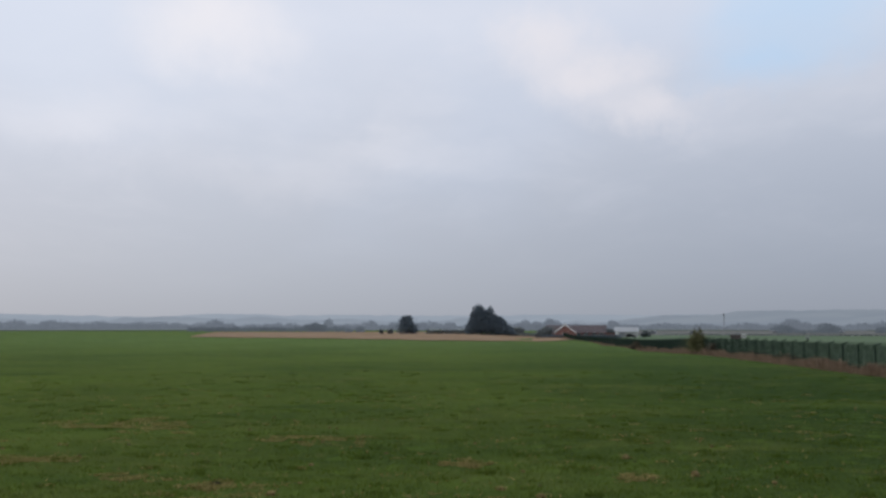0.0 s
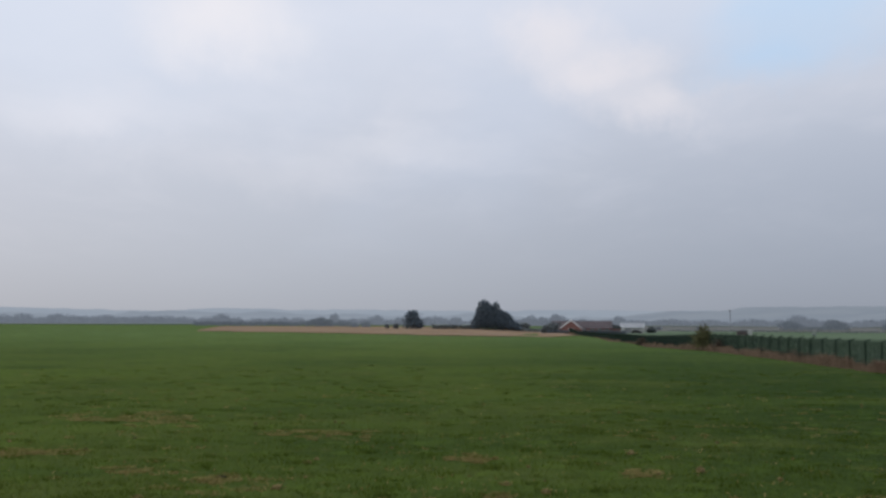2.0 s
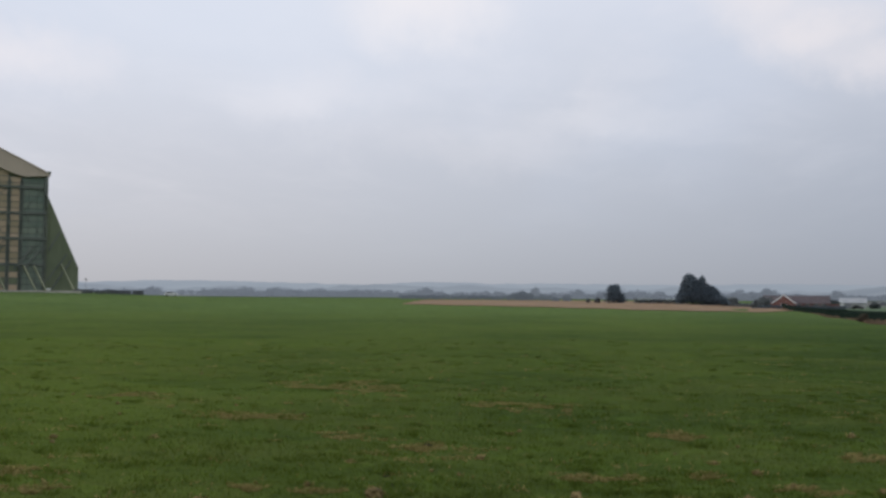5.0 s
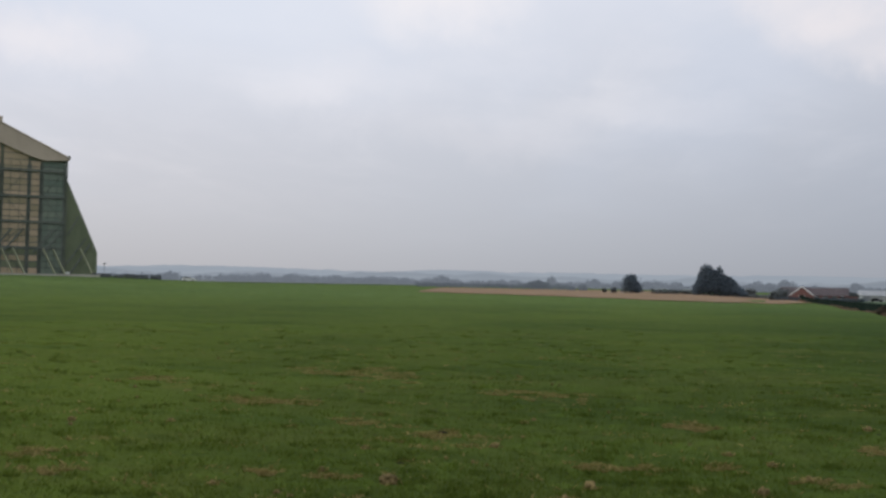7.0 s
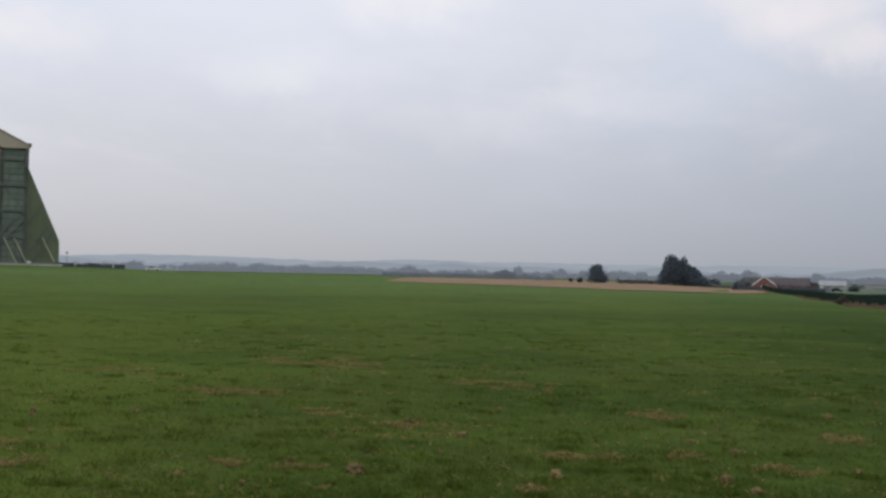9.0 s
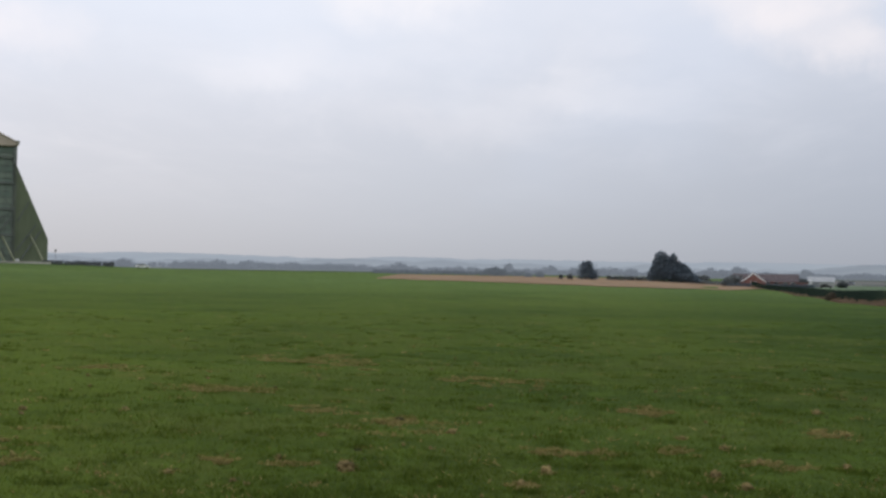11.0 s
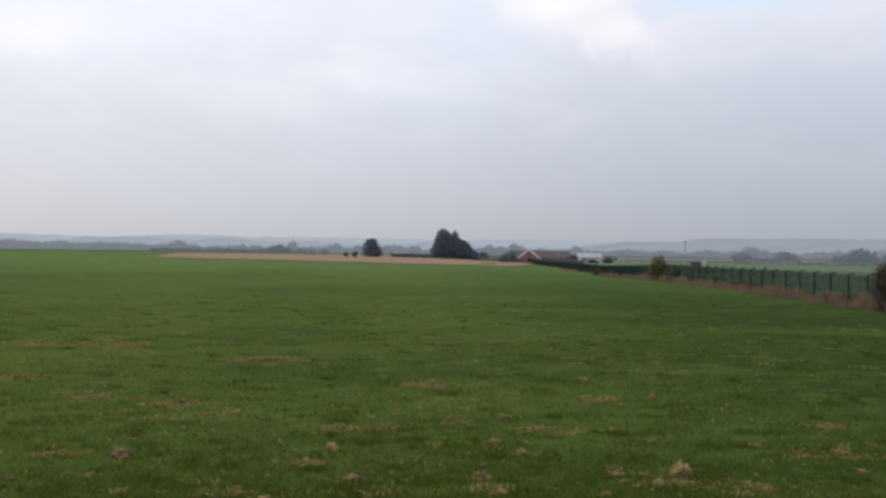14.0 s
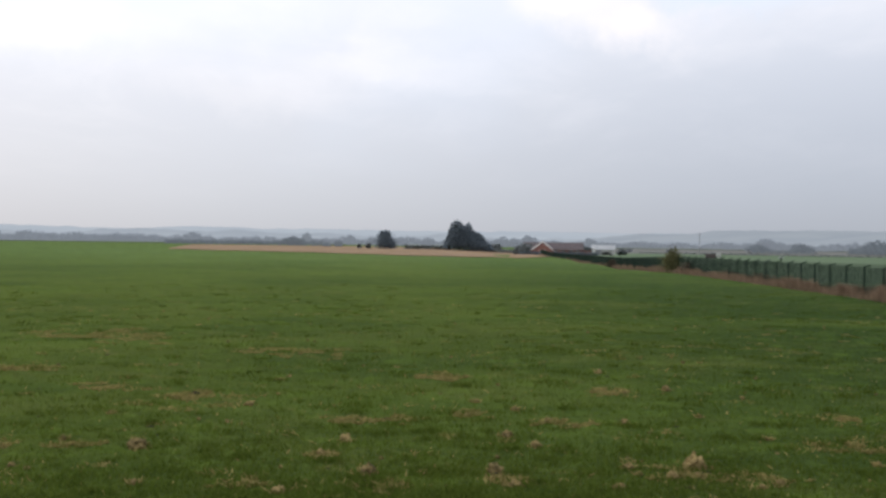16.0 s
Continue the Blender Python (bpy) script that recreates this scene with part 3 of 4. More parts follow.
# ================= airship shed =================
def build_shed():
    x, y = at(-40.5, 342)
    shed = empty("airship_shed", pose(x, y, 3.35, 0, 0, 40.5), "huge green and tan steel airship hangar with tall doors", "hangar")
    W, B, H, K, S, R, D = 29.3, 39.8, 40.0, 32.8, 8.2, 54.4, 247.0
    # local x runs along the doors, y away into the shed
    part("main_hall", prism("main_hall", CLAD_GREEN, [(-W, 0), (W, 0), (W, H), (0, R), (-W, H)], 0.6, D), shed, None, "olive green corrugated hall")
    for s in (-1, 1):
        o = [(s * W, 0), (s * B, 0), (s * B, S), (s * (W + 0.1), K), (s * W, K)]
        part("aisle", prism("aisle", CLAD_GREEN, o, 0.3, D - 1), shed, None, "sloping olive green side aisle")
        bm = bmesh.new()
        for k in range(24):
            z = S + (K - S) * k / 24
            xx = B - (B - W) * k / 24
            add_box(bm, min(s * W, s * (xx - 0.2)), max(s * W, s * (xx - 0.2)), 0.18, 0.3, z, z + 0.12)
        for k in range(5):
            xx = W + 1.2 + k * 2.0
            add_box(bm, s * xx - 0.08, s * xx + 0.08, 0.16, 0.3, 0, S + (K - S) * max(0.0, (B - xx) / (B - W)) - 0.2)
        part("aisle_ribs", to_mesh(bm, "aisle_ribs", CLAD_GREEN), shed)
    # gable above the doors
    low = [(-W - 0.5, H - 0.9), (-22, H - 1.5), (-18, H - 0.4), (-8, H + 3.8), (0, H + 6.6), (8, H + 3.8), (18, H - 0.4), (22, H - 1.5), (W + 0.5, H - 0.9)]
    part("gable", prism("gable", CLAD_BROWN, low + [(W + 0.5, H), (0, R + 0.2), (-W - 0.5, H)], -1.4, 0.6), shed, None, "brown sheeted gable over the doors")
    bm = bmesh.new()
    for s in (-1, 1):
        beam(bm, (s * (W + 0.6), -1.5, H - 0.1), (0, -1.5, R + 0.1), 0.35, 0.35)
    part("verge", to_mesh(bm, "verge", CLAD_BROWN), shed)
    part("ridge_vent", box("ridge_vent", CLAD_BROWN, -8.8, 8.8, -1.2, D - 4, R - 5.0, R - 2.0, 0.1), shed)
    part("corner_box", box("corner_box", GIRT, W - 0.2, W + 0.8, -1.6, 1.0, H - 0.4, H + 0.7, 0.05), shed)
    part("upper_wall", box("upper_wall", GIRT, W - 0.9, W + 0.15, -0.9, 0.6, K, H, 0.05), shed)
    # door leaves: panels between girts
    cols = [(-29.0, -21.6, CLAD_TEAL), (-21.0, -17.8, CLAD_TAN), (-17.2, -9.6, CLAD_TAN), (-8.6, -0.3, CLAD_TAN), (0.3, 8.6, CLAD_TAN),
            (9.6, 17.2, CLAD_TAN), (17.8, 21.0, CLAD_TAN), (21.6, 28.6, CLAD_TEAL)]
    for x0, x1, mat in cols:
        leaf = part("door_leaf", box("door_leaf", GIRT, x0 - 0.25, x1 + 0.25, 0.0, 0.55, 0.2, H - 1.5 if abs(x0 + x1) > 36 else H + 3.7), shed, None, "sheeted door leaf with dark girts")
        z = 0.5
        k = 0
        top = H - 1.6 if abs(x0 + x1) > 36 else H + 3.6
        while z < top - 0.6:
            h = 1.85
            panel = box("panel", mat if (z > 9 or mat is not CLAD_TAN) else (CLAD_GREEN if k % 2 else CLAD_TAN), x0, x1, -0.16, 0.02, z, min(z + h, top - 0.1), 0.03)
            part("panel", panel, leaf)
            k += 1
            z += 2.12
    bm = bmesh.new()
    for z in (9.3, 18.0, 26.5, 35.2):
        add_box(bm, -W, W - 0.4, -0.75, -0.1, z - 0.45, z + 0.25)
    part("walkway", to_mesh(bm, "walkway", GIRT), shed, None, "dark steel walkway across the doors")
    for xx in (-21.3, -17.5, -9.1, 9.1, 17.5, 21.3, 28.8):
        bm = bmesh.new()
        for o in (-0.45, 0.45):
            beam(bm, (xx + o, -0.6, 0), (xx + o, -0.6, H - 2.8), 0.28)
        for k in range(17):
            s = 1 if k % 2 else -1
            beam(bm, (xx - 0.45 * s, -0.6, 0.5 + k * 2.12), (xx + 0.45 * s, -0.6, 2.6 + k * 2.12), 0.14)
        part("column", to_mesh(bm, "column", GIRT), shed, None, "dark lattice door column")
    for xx in (9.5, 13.0, 22.3, 25.4, 34.2, -9.5, -13.0, -22.3, -25.4):
        s = 1 if xx > 0 else -1
        bm = bmesh.new()
        beam(bm, (xx, -0.3, 9.3), (xx + 4.0 * s, -6.0, 0.0), 0.42)
        part("strut", to_mesh(bm, "strut", STRUT), shed, None, "pale raking strut")
        bm = bmesh.new()
        beam(bm, (xx + 3.2 * s, -0.5, 15.5 if abs(xx) < 30 else 11), (xx - 2.8 * s, -0.9, 7.5 if abs(xx) < 30 else 1), 0.5)
        part("brace", to_mesh(bm, "brace", GIRT), shed)
    for x0, x1 in ((9.6, 17.2), (21.8, 28.4), (-17.2, -9.6), (-28.4, -21.8), (0.5, 8.4), (-8.4, -0.5)):
        for k, z in enumerate((0.4, 9.6, 18.3, 26.8)):
            bm = bmesh.new()
            a, b = (x0, x1) if k % 2 else (x1, x0)
            beam(bm, (a, -0.32, z), (b, -0.32, z + 8.2), 0.16)
            part("diagonal", to_mesh(bm, "diagonal", GIRT), shed)
    for x0 in (11.8, 14.6, 23.6, 26.2, -11.8, -14.6, -23.6, -26.2):
        bm = bmesh.new()
        beam(bm, (x0, -0.26, 0.4), (x0, -0.26, H - 2.0), 0.14)
        part("stile", to_mesh(bm, "stile", GIRT), shed)
    for s in (-1, 1):
        for a, za, b, zb in ((30.0, 4.0, 36.0, 13.0), (30.2, 14.0, 33.6, 20.5)):
            bm = bmesh.new()
            beam(bm, (s * a, 0.1, za), (s * b, 0.1, zb), 0.45)
            part("brace", to_mesh(bm, "brace", GIRT), shed)
    part("notice_board", box("notice_board", WHITE_PAINT, 29.8, 31.0, -0.8, -0.6, 0.5, 1.3), shed, None, "white board")
    # concrete rail bed before the doors
    apron = pose(x, y, 3.35, 0, 0, 40.5)
    ob = new("kerb", box("kerb", CONCRETE, -70, 39.5, -12.5, -12.0, -0.6, 0.5, 0.05))
    ob.matrix_basis = apron
    tagged(ob, "low pale concrete wall before the hangar doors", "wall", kind="structure")


build_shed()


def spare_row():
    """Dark low stacks beside the hangar."""
    rng = random.Random(3)
    az = -33.9
    while az < -30.2:
        w = rng.uniform(2.2, 4.4)
        x, y = at(az, 333)
        h = rng.uniform(1.15, 1.5)
        ob = empty("timber_stack", pose(x, y, ground_at(x, y), 0, 0, -az + rng.uniform(-6, 6)), "low dark stack of timber beside the hangar", "stack", "stacks beside the hangar")
        for j in range(3):
            part("layer", box("layer", TIMBER_GREY, -w / 2 + 0.1 * rng.random(), w / 2 - 0.15 * rng.random(), -0.9, 0.9, h * j / 3 - (0.1 if j == 0 else 0), h * (j + 1) / 3 - 0.04, 0.03), ob)
        az += math.degrees(w / 333) + rng.uniform(0.0, 0.015)


spare_row()


def build_car(name, label, az, r, heading_deg, paint):
    x, y = at(az, r)
    car = empty(name, pose(x, y, ground_at(x, y) + 0.02, 0, 0, heading_deg), label, "car")
    body = [(-2.1, 0.35), (2.1, 0.35), (2.15, 0.75), (1.9, 0.95), (1.0, 1.0), (0.45, 1.45), (-1.2, 1.5), (-1.95, 1.0), (-2.15, 0.9)]
    part("body", prism("body", paint, body, -0.85, 0.85), car)
    part("side_window", prism("side_window", GLASS_DARK, [(-1.6, 1.0), (0.75, 1.0), (0.4, 1.38), (-1.15, 1.42)], -0.87, 0.87), car)
    for dx in (-1.35, 1.35):
        for s in (-1, 1):
            bm = bmesh.new()
            rod(bm, (dx, s * 0.68, 0.32), (dx, s * 0.9, 0.32), 0.32, 0.32, 14)
            part("wheel", to_mesh(bm, "wheel", DARK_PLASTIC), car)
    return car


build_car("car", "small white car parked on the far grass", -28.75, 322, 28, WHITE_PAINT)


build_car("van", "dark parked van beside the white barn", 11.3, 382, -12, DARK_PLASTIC)


def windsock():
    x, y = at(-33.45, 348)
    mast = empty("signal_pole", pose(x, y, ground_at(x, y)), "thin grey pole with a small head", "pole")
    bm = bmesh.new()
    rod(bm, (0, 0, 0), (0, 0, 4.6), 0.09, 0.06)
    part("pole", to_mesh(bm, "pole", STEEL), mast)
    part("head", box("head", STEEL, -0.35, 0.35, -0.15, 0.15, 4.3, 4.9, 0.04), mast)


windsock()


# ================= bungalow, barn, shed, mast =================
def build_house():
    x, y = at(7.41, 372)
    house = empty("bungalow", pose(x, y, ground_at(x, y), 0, 0, -7.4), "red brick bungalow with brown roof and white gable boards", "house")
    z0 = -ground_at(x, y) - 0.45  # lifts the plan to its level
    e, a = z0 + 1.9, z0 + 4.65
    part("wing_wall", prism("wing_wall", BRICK, [(-3.6, -0.3), (3.6, -0.3), (3.6, e), (0, a - 0.2), (-3.6, e)], -4.0, 4.0), house, None, "red brick gable wing")
    part("main_wall", box("main_wall", BRICK, -7.2, 15.8, 0.5, 8.0, -0.3, e), house)
    bm = bmesh.new()
    for s in (-1, 1):
        beam(bm, (s * 4.2, -4.45, e - 0.35), (0, -4.45, a + 0.15), 0.5, 0.5)
    part("bargeboard", to_mesh(bm, "bargeboard", WHITE_PAINT), house, None, "white bargeboards")
    part("wing_roof", prism("wing_roof", ROOF_TILE, [(-4.2, e - 0.32), (-4.1, e - 0.1), (0, a + 0.12), (4.1, e - 0.1), (4.2, e - 0.32), (0, a - 0.1)], -4.2, 4.2), house)
    main = part("main_roof", prism("main_roof", ROOF_TILE, [(-0.3, e - 0.25), (8.8, e - 0.25), (4.3, a - 0.1)], -7.6, 16.2), house, None, "brown tiled roof")
    main.matrix_basis = Matrix(((0, 1, 0, 0), (1, 0, 0, 0), (0, 0, 1, 0), (0, 0, 0, 1)))
    part("annex_wall", box("annex_wall", BRICK, 15.8, 19.4, 1.5, 7.0, -0.3, e - 0.3), house)
    part("annex_roof", prism("annex_roof", TIMBER_GREY, [(15.9, e - 0.35), (19.9, e - 0.35), (18.6, e + 0.9), (15.9, e + 1.3)], 1.1, 7.4), house, None, "low grey annex roof")
    for xx in (5.2, 8.2, 11.2, 13.8):
        w = part("window", box("window", WHITE_PAINT, xx - 0.75, xx + 0.75, 0.42, 0.55, e - 1.4, e - 0.35, 0.02), house, None, "white framed window")
        for s in (-1, 1):
            part("pane", box("pane", GLASS_DARK, xx + s * 0.35 - 0.28, xx + s * 0.35 + 0.28, 0.38, 0.43, e - 1.3, e - 0.45), w)
    w = part("window", box("window", WHITE_PAINT, -1.1, 1.1, -4.08, -3.98, e - 1.4, e - 0.2, 0.02), house, None, "white framed window")
    part("pane", box("pane", GLASS_DARK, -0.95, 0.95, -4.12, -4.07, e - 1.3, e - 0.3), w)


build_house()


def build_barn():
    x, y = at(11.05, 395)
    z = ground_at(x, y)
    barn = empty("barn", pose(x, y, z, 0, 0, -11), "white walled shed with pale grey roof", "barn")
    part("wall", box("wall", CREAM_PAINT, -4.7, 4.7, -2.5, 4.0, -0.2, 1.5 - z), barn)
    part("end_wall", box("end_wall", WHITE_PAINT, -4.9, -3.4, -2.8, -2.5, -0.2, 1.9 - z, 0.02), barn, None, "bright white end wall")
    r = part("roof", prism("roof", PALE_SHEET, [(-3.0, 1.4 - z), (4.5, 1.4 - z), (0.8, 3.35 - z)], -5.0, 5.0), barn, None, "pale grey sheet roof")
    r.matrix_basis = Matrix(((0, 1, 0, 0), (1, 0, 0, 0), (0, 0, 1, 0), (0, 0, 0, 1)))
    part("door", box("door", GREY_SHEET, -2.9, -0.6, -2.6, -2.5, 0, 1.2 - z), barn)


build_barn()


def build_hut():
    x, y = at(17.3, 330)
    z = ground_at(x, y)
    hut = empty("field_shelter", pose(x, y, z, 0, 0, -17), "small dark red field shelter with flat roof", "shed")
    part("wall", box("wall", SHED_WOOD, -1.7, 1.7, -1.5, 1.5, -0.1, 1.3), hut)
    part("roof", box("roof", ROOF_TILE, -1.9, 1.9, -1.7, 1.7, 1.3, 1.55, 0.03), hut)
    x, y = at(17.74, 328)
    box_van = empty("horse_box", pose(x, y, ground_at(x, y), 0, 0, -17), "dull white trailer standing by the field shelter", "trailer")
    part("body", box("body", CREAM_PAINT, -0.72, 0.72, -1.4, 1.4, 0.35, 1.85, 0.12), box_van)
    for s in (-1, 1):
        bm = bmesh.new()
        rod(bm, (s * 0.72, 0, 0.33), (s * 0.95, 0, 0.33), 0.33, 0.33, 14)
        part("wheel", to_mesh(bm, "wheel", DARK_PLASTIC), box_van)


build_hut()


def build_caravan(az, r, w, tall):
    x, y = at(az, r)
    van = empty("caravan", pose(x, y, ground_at(x, y), 0, 0, -az), "distant pale grey caravan standing in the fields", "caravan", "caravans in the fields")
    part("body", box("body", PALE_SHEET, -w / 2, w / 2, -1.1, 1.1, 0.4, tall, 0.15), van)
    part("window", box("window", GLASS_DARK, -w * 0.3, w * 0.3, -1.13, -1.08, tall * 0.55, tall * 0.8), van)
    part("skirt", box("skirt", DARK_PLASTIC, -w / 2 + 0.3, w / 2 - 0.3, -0.9, 0.9, -0.05, 0.42), van)


for az, r, w, tall in ((14.9, 600, 3.5, 1.7), (19.5, 640, 4.5, 1.6), (21.2, 330, 1.4, 0.8), (23.0, 660, 4.0, 1.7), (12.6, 560, 4.0, 1.8)):
    build_caravan(az, r, w, tall)


def build_mast():
    x, y = at(16.66, 620)
    z = ground_at(x, y)
    mast = empty("lattice_mast", pose(x, y, z), "thin grey steel lattice mast in the fields", "mast")
    H = 12.2
    for i in range(3):
        a = i * 2.094
        bm = bmesh.new()
        rod(bm, (0.55 * math.sin(a), 0.55 * math.cos(a), 0), (0.2 * math.sin(a), 0.2 * math.cos(a), H), 0.07, 0.05, 5)
        part("leg", to_mesh(bm, "leg", STEEL), mast)
    bm = bmesh.new()
    for k in range(24):
        for i in range(3):
            a, b = i * 2.094, (i + 1) * 2.094
            r0, r1 = 0.55 - 0.35 * k / 24, 0.55 - 0.35 * (k + 1) / 24
            rod(bm, (r0 * math.sin(a), r0 * math.cos(a), H * k / 24), (r1 * math.sin(b), r1 * math.cos(b), H * (k + 1) / 24), 0.03, 0.03, 4)
    part("lacing", to_mesh(bm, "lacing", STEEL), mast)
    part("aerial", box("aerial", STEEL, -0.45, 0.45, -0.2, 0.2, H - 1.2, H + 0.2, 0.05), mast)


build_mast()


# ================= fence and its verge =================
def fence_x(y):
    return 31.85 + 0.052 * (y - 98.6)


def build_fence():
    fence = empty("security_fence", pose(fence_x(98.6), 98.6, 0), "dark green mesh security fence with cranked posts", "fence")
    TOP = 2.08
    bm = bmesh.new()
    add_box(bm, -0.045, 0.045, -0.045, 0.045, -0.4, TOP)
    beam(bm, (0, 0, TOP - 0.03), (0.42, 0, TOP + 0.10), 0.08)
    post = to_mesh(bm, "post", FENCE_GREEN)
    verts, faces = [], []

    def bar(x0, x1, y0, y1, z0, z1):
        k = len(verts)
        verts.extend([(x, y, z) for x in (x0, x1) for y in (y0, y1) for z in (z0, z1)])
        faces.extend([tuple(k + i for i in f) for f in ((0, 1, 3, 2), (4, 6, 7, 5), (0, 4, 5, 1), (2, 3, 7, 6))])

    for i in range(90):
        yy = 0.05 + 2.9 * i / 89
        bar(-0.0025, 0.0025, yy - 0.0025, yy + 0.0025, 0.05, TOP - 0.05)
    for i in range(9):
        z = 0.1 + (TOP - 0.2) * i / 8
        bar(-0.012, -0.004, 0.0, 3.0, z - 0.006, z + 0.006)
    panel = mesh_of("mesh_panel", verts, faces, FENCE_GREEN)
    for k in range(-84, 24):
        y = -3.0 * k
        z = ground_at(fence_x(98.6 + y), 98.6 + y)
        lean = random.uniform(-0.8, 0.8)
        part("post", post, fence, pose(0.052 * y, y, z, lean, random.uniform(-0.6, 0.6), 0))
        part("mesh_panel", panel, fence, pose(0.052 * y, y, z, 0, 0, -2.98))


build_fence()


def blades(name, label, mat, pts, h, w, lean, seed, category="grass"):
    """Grass blades as bent strips: pts are x, y and a size."""
    rng = np.random.default_rng(seed)
    P = np.asarray(pts)
    k = len(P)
    a = rng.random(k) * 2 * math.pi
    side = np.stack([np.cos(a), np.sin(a), np.zeros(k)], 1)
    b = rng.random(k) * 2 * math.pi
    fall = np.stack([np.cos(b), np.sin(b), np.zeros(k)], 1) * (lean * rng.random(k))[:, None]
    z = np.array([ground_at(x, y) for x, y in P[:, :2]])
    root = np.stack([P[:, 0], P[:, 1], z - 0.01], 1)
    s = P[:, 2][:, None] * (0.6 + 0.8 * rng.random(k))[:, None]
    rise = np.array([0, 0, 1.0]) * h * s
    wide = side * w * s
    v = np.stack([root - wide, root + wide, root + rise * 0.6 + fall * h * s * 0.4 + wide * 0.7, root + rise + fall * h * s, root + rise * 0.6 + fall * h * s * 0.4 - wide * 0.7], 1).reshape(-1, 3)
    f = np.arange(k * 5).reshape(-1, 5)
    return tagged(new(name, mesh_of(name, v.tolist(), f.tolist(), mat)), label, category, kind="stuff")


rng = np.random.default_rng(21)
k = 60000
yy = 36 + (345 - 36) * rng.random(k) ** 1.5
off = 0.15 + rng.normal(size=k) * 0.42 - np.abs(rng.normal(size=k)) * 0.35
clump = np.array([0.85 + 1.3 * noise.noise(Vector((y * 0.45, o * 0.8, 2.0))) for y, o in zip(yy, off)])
verge = np.stack([31.85 + 0.052 * (yy - 98.6) + off, yy, np.clip(clump, 0.25, 1.6)], 1)
blades("verge_grass", "tall dry russet grass along the fence foot", RUSSET, verge, 0.54, 0.018, 0.7, 22)

# bushes growing at the fence
plant("bush", "bronze-leaved hawthorn bush against the fence", "bush", fence_x(55.1) - 0.6, 55.1,
      [(0.1, 0, 0.6, 0.95, 0.85, 0.75), (0.0, 0, 1.1, 0.85, 0.8, 0.7), (-0.3, 0, 1.6, 0.75, 0.75, 0.75), (0.4, 0, 1.8, 0.7, 0.7, 0.75), (0.05, 0, 2.5, 0.55, 0.5, 0.5), (-0.55, 0, 2.35, 0.35, 0.35, 0.4), (0.6, 0, 2.6, 0.3, 0.3, 0.4), (0.2, 0, 3.0, 0.22, 0.22, 0.3)], 6500, 0.075, LEAF_BRONZE, 31, 0.08, ragged=0.55, spikes=34)
plant("bush", "yellow-green young tree against the fence", "bush", fence_x(119) - 0.8, 119.0,
      [(0, 0, 0.9, 1.25, 1.0, 0.9), (-0.6, 0, 1.6, 0.65, 0.6, 0.65), (0.65, 0, 1.8, 0.65, 0.6, 0.7), (0.05, 0, 2.1, 0.75, 0.6, 0.65), (0.4, 0, 2.9, 0.30, 0.25, 0.5), (-0.25, 0, 2.7, 0.28, 0.25, 0.45)], 1900, 0.10, LEAF_GOLD, 32, 0.07, ragged=0.8, spikes=36)
plant("bush", "low dark bramble bush beside the young tree", "bush", fence_x(113) - 0.2, 113.0,
      [(0, 0, 0.7, 0.8, 0.8, 0.7), (0.4, 0, 1.0, 0.5, 0.5, 0.5)], 900, 0.10, LEAF_BRONZE, 34, 0.05, ragged=0.5, spikes=8)
plant("bush", "small dark bush against the fence", "bush", fence_x(170) - 0.8, 170.0,
      [(0, 0, 0.7, 0.95, 0.9, 0.75), (0.2, 0, 1.15, 0.65, 0.65, 0.5)], 900, 0.12, LEAF_BRONZE, 33, 0.07, ragged=0.45, spikes=5)


# ================= near turf =================
def lump_mesh(seed, flat):
    bm = bmesh.new()
    bmesh.ops.create_icosphere(bm, subdivisions=3, radius=0.5)
    for v in bm.verts:
        q = noise.noise(v.co * 3.0 + Vector((seed * 7.1, 0, 0))) * 0.55 + noise.noise(v.co * 8.0 + Vector((0, seed * 3.3, 0))) * 0.35
        v.co *= 1 + q
        v.co.z = v.co.z * flat + 0.10
    return to_mesh(bm, "clod", EARTH, False)


LUMPS = [lump_mesh(i, 0.75 + 0.1 * (i % 3)) for i in range(6)]
# near-black lumps: dark clods, and shaded hollows beside clods, put into colour
DARK_EARTH = surface("dark_shaded_earth", (0.010, 0.009, 0.005), (0.034, 0.026, 0.013), 7.0, 0.95, 0.03)
DARK_LUMPS = [lump_mesh(i + 9, 0.6) for i in range(3)]
for me in DARK_LUMPS:
    me.materials[0] = DARK_EARTH
CLODS = [(-4.4, 14.8, 0.26), (-0.7, 13.2, 0.2), (-1.2, 15.4, 0.19), (-3.4, 18.8, 0.14), (-1.5, 14.4, 0.14), (-3.8, 12.6, 0.1), (-1.8, 12.2, 0.15), (1.5, 15.9, 0.17), (1.9, 15.1,
         0.15), (2.4, 17.4, 0.13), (3.8, 17.2, 0.15), (5.6, 21.1, 0.17), (3.1, 13.7, 0.14), (4.1, 13.8, 0.26), (3.6, 13.1, 0.15), (4.0, 13.2, 0.12), (2.7, 12.5, 0.12), (1.1, 13.3,
         0.21), (1.3, 12.6, 0.14), (1.9, 18.5, 0.12), (1.2, 19.4, 0.11), (5.4, 17.9, 0.09), (7.0, 14.1, 0.1), (6.0, 15.9, 0.08), (-3.3, 22.2, 0.11), (-5.8, 17.7, 0.09), (5.0,
         12.8, 0.13), (3.3, 13.0, 0.07), (4.6, 23.9, 0.15), (-13.2, 18.9, 0.14), (-11.1, 19.6, 0.11), (-7.1, 13.9, 0.1), (-5.8, 15.4, 0.12)]
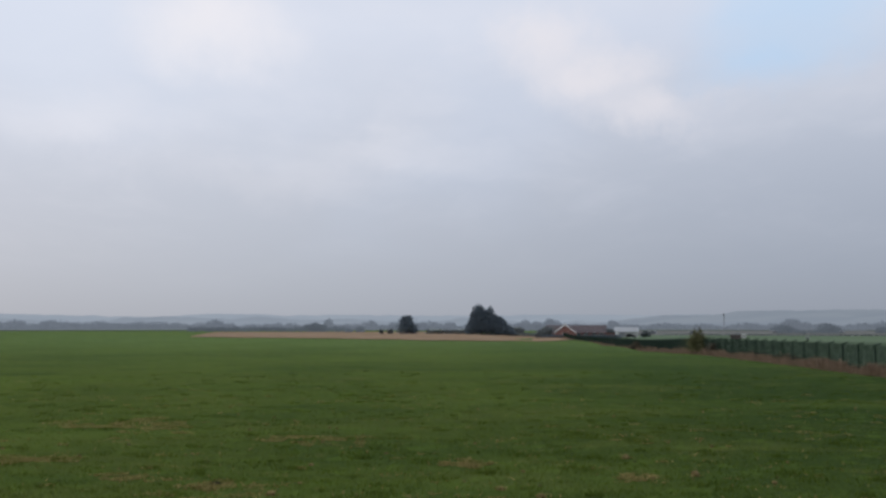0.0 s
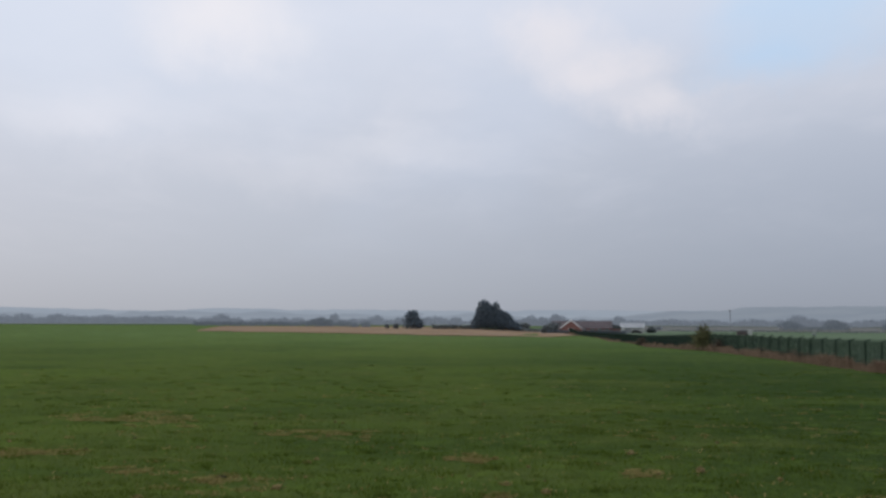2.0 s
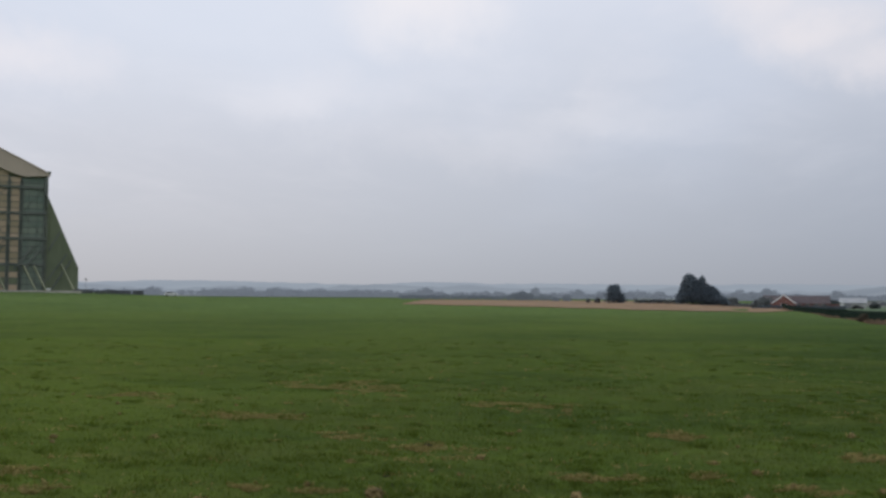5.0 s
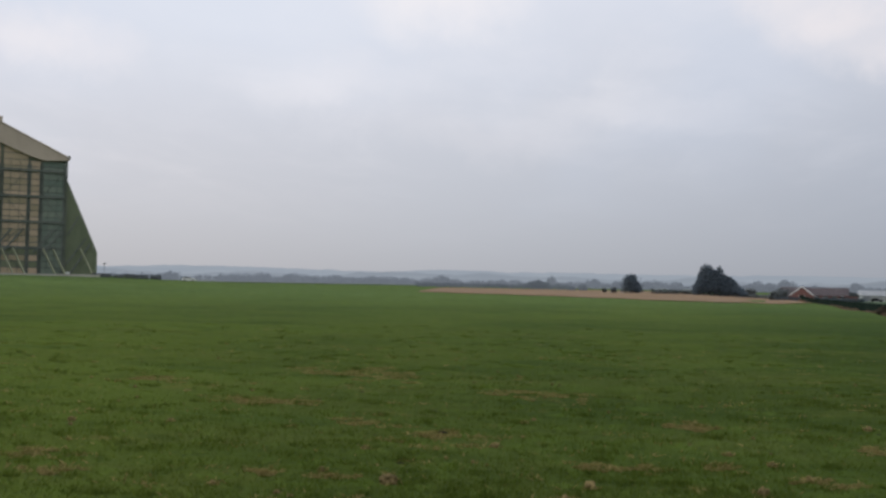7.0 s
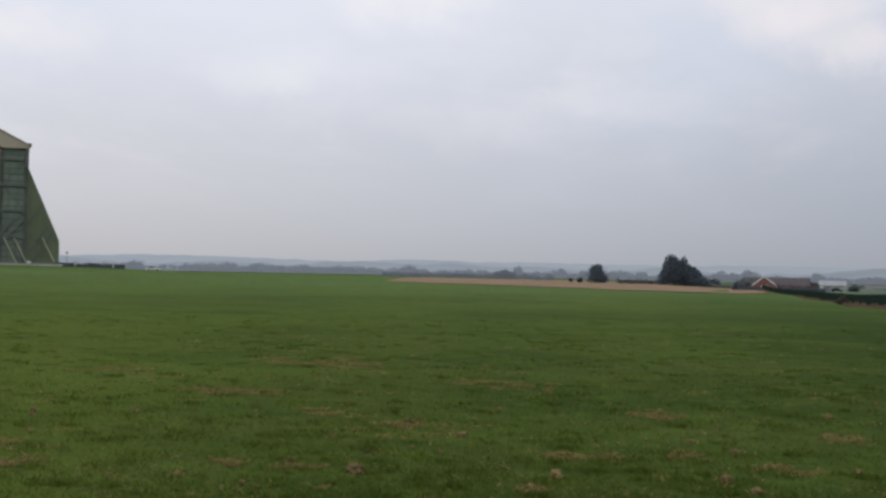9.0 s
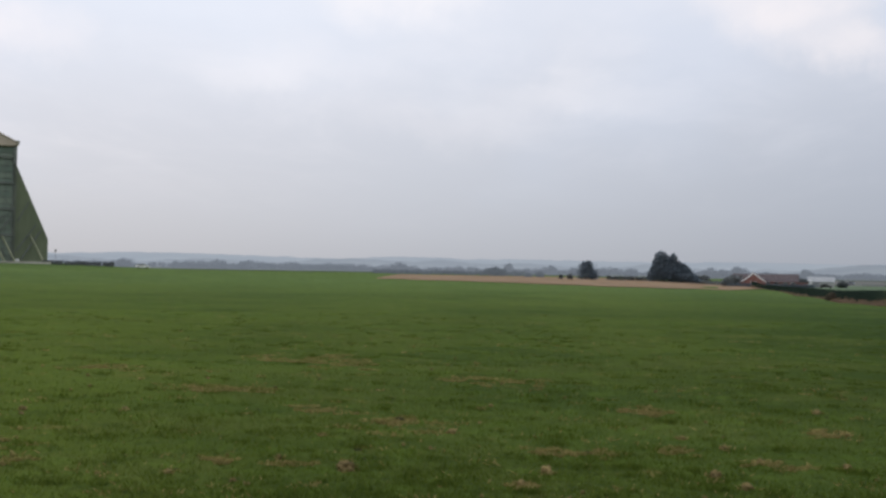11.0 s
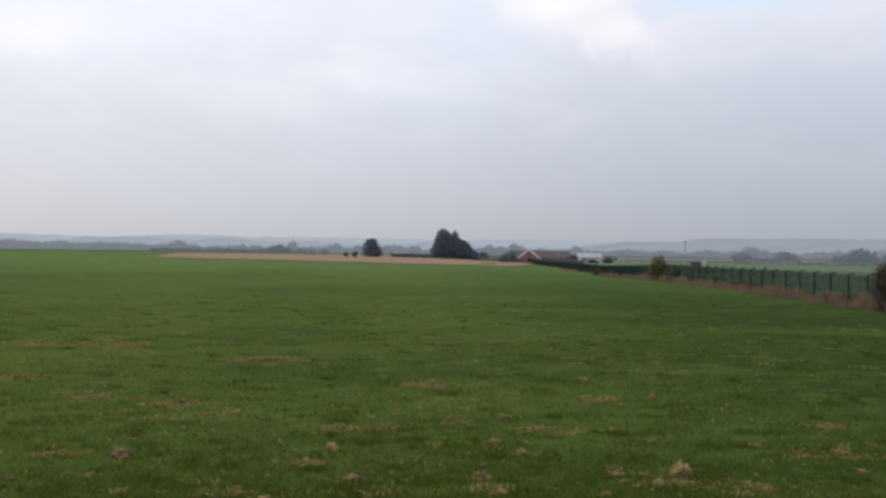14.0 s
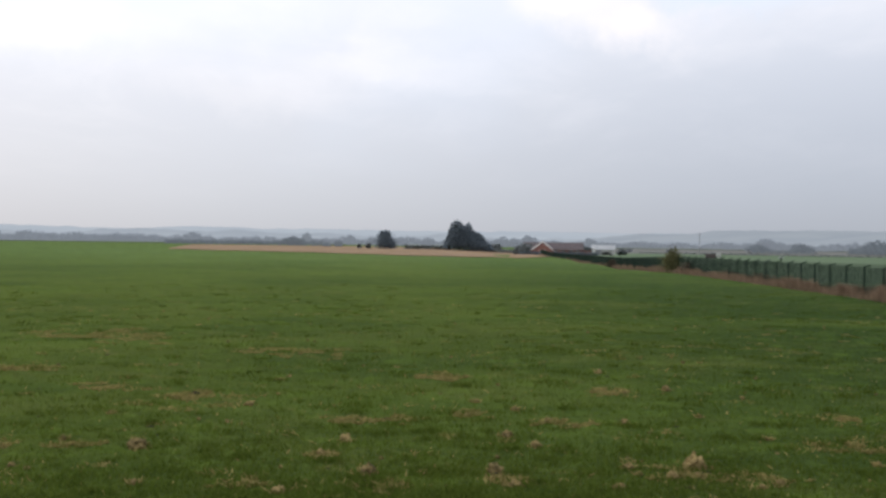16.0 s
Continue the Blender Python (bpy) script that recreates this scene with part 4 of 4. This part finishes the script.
DARK_SPOTS = [(-4.8, 20.1, 0.19), (-4.7, 16.5, 0.12), (-4.4, 15.8, 0.09), (-7.0, 17.4, 0.07), (-1.3, 13.5, 0.07), (-5.8, 23.4, 0.12), (1.1, 13.2, 0.14), (4.7, 23.3, 0.11), (4.2, 13.5,
              0.1), (3.7, 12.6, 0.11), (4.5, 13.2, 0.15), (6.7, 15.7, 0.07), (4.7, 17.0, 0.1), (-0.6, 17.4, 0.17), (-3.7, 12.6, 0.08), (2.4, 12.4, 0.09), (-1.7, 16.6, 0.09), (-0.7,
              13.2, 0.1), (-7.1, 14.2, 0.09), (-8.3, 20.6, 0.09), (-8.8, 26.6, 0.14), (-5.9, 23.4, 0.12), (-6.1, 19.3, 0.07)]


def build_clod(i, x, y, s):
    ob = new("earth_clod", LUMPS[i % 6])
    ob.matrix_basis = Matrix.Translation((x, y, ground_at(x, y))) @ pose(0, 0, 0, 0, 0, i * 67) @ Matrix.Diagonal((s * 1.15, s * 1.0, s * 1.25, 1))
    tagged(ob, "crumbly brown clod of earth and dry grass on the turf", "clod", "clods on the turf")


for i, (x, y, s) in enumerate(CLODS):
    build_clod(i, x, y, s)
wild = random.Random(77)
for i, (x, y, s) in enumerate(DARK_SPOTS):
    ob = new("earth_clod", DARK_LUMPS[i % 3])
    ob.matrix_basis = Matrix.Translation((x, y, ground_at(x, y) - 0.01)) @ pose(0, 0, 0, 0, 0, i * 41) @ Matrix.Diagonal((s * 1.3, s * 0.8, s * 0.7, 1))
    tagged(ob, "dark lump for a clod and its shaded hollow on the turf", "clod", "dark clods on the turf")
for i in range(120):
    az, r = wild.uniform(-46, 30), 13 + 32 * wild.random() ** 1.2
    build_clod(i, *at(az, r), wild.uniform(0.04, 0.10))

# green turf: short blades, thicker in tussocks, thinning out with distance
rng = np.random.default_rng(5)
k = 90000
az = np.radians(-48 + 82 * rng.random(k))
r = 11.5 + 60 * rng.random(k) ** 2.2
pts = [np.stack([r * np.sin(az), r * np.cos(az), 0.6 + 0.7 * rng.random(k)], 1)]
for _ in range(2400):
    a, r = radians(-48 + 82 * rng.random()), 11.5 + 60 * rng.random() ** 2.6
    m, w = int(rng.integers(20, 60)), 0.06 + 0.16 * rng.random()
    pts.append(np.stack([r * math.sin(a) + rng.normal(size=m) * w * 1.5, r * math.cos(a) + rng.normal(size=m) * w, np.full(m, 0.7 + 0.9 * rng.random())], 1))
blades("turf_grass", "short green mown grass with small tussocks", BLADE, np.concatenate(pts), 0.060, 0.008, 1.1, 6)

# straw thatch lying in patches
PATCHES = [(-4.8, 19.4, 1.09), (-0.6, 17.4, 0.47), (-1.3, 17.2, 0.31), (0.4, 22.9, 0.48), (4.2, 20.8, 0.64), (-6.8, 21.0, 0.67), (2.7, 17.1, 0.42), (3.9, 13.6, 0.51), (4.7, 13.1,
           0.5), (8.1, 17.9, 0.36), (1.3, 12.9, 0.31), (-1.5, 14.4, 0.26), (-2.3, 12.6, 0.31), (-5.4, 15.0, 0.38), (-0.4, 12.5, 0.3), (7.2, 15.2, 0.51), (0.9, 17.9, 0.43), (-11.4,
           15.3, 0.69), (-10.2, 14.0, 0.42), (-9.4, 31.2, 1.57), (-11.7, 32.6, 1.67), (-11.4, 23.6, 1.26), (-16.2, 27.7, 0.97), (-10.1, 23.7, 0.78), (-6.6, 15.0, 0.35), (0.6, 23.0,
           0.56), (-3.8, 27.9, 1.36)]
straw = []
for x, y, s in PATCHES:
    for _ in range(18):
        m, w = int((14 + 40 * s) * (0.3 + 1.4 * rng.random())), s * (0.05 + 0.16 * rng.random())
        cx, cy = x + rng.normal() * s * 0.6, y + rng.normal() * s * 0.5
        straw.append(np.stack([cx + rng.normal(size=m) * w, cy + rng.normal(size=m) * w * 0.7, 0.5 + 0.9 * rng.random(m)], 1))
for x, y, s in CLODS:
    m = 40
    straw.append(np.stack([x + rng.normal(size=m) * s * 0.4, y + rng.normal(size=m) * s * 0.4, 0.8 + 0.9 * rng.random(m)], 1))
for _ in range(300):
    a, r = radians(-48 + 82 * rng.random()), 12 + 40 * rng.random() ** 1.3
    m, w = int(rng.integers(8, 30)), 0.04 + 0.14 * rng.random()
    straw.append(np.stack([r * math.sin(a) + rng.normal(size=m) * w * 1.6, r * math.cos(a) + rng.normal(size=m) * w, 0.6 + 0.9 * rng.random(m)], 1))
m = 2400
az = np.radians(-48 + 82 * rng.random(m))
r = 12 + 45 * rng.random(m) ** 1.5
straw.append(np.stack([r * np.sin(az), r * np.cos(az), 0.6 + 0.8 * rng.random(m)], 1))
blades("straw_thatch", "dry straw-coloured grass lying in patches", STRAW, np.concatenate(straw), 0.045, 0.014, 2.6, 8)
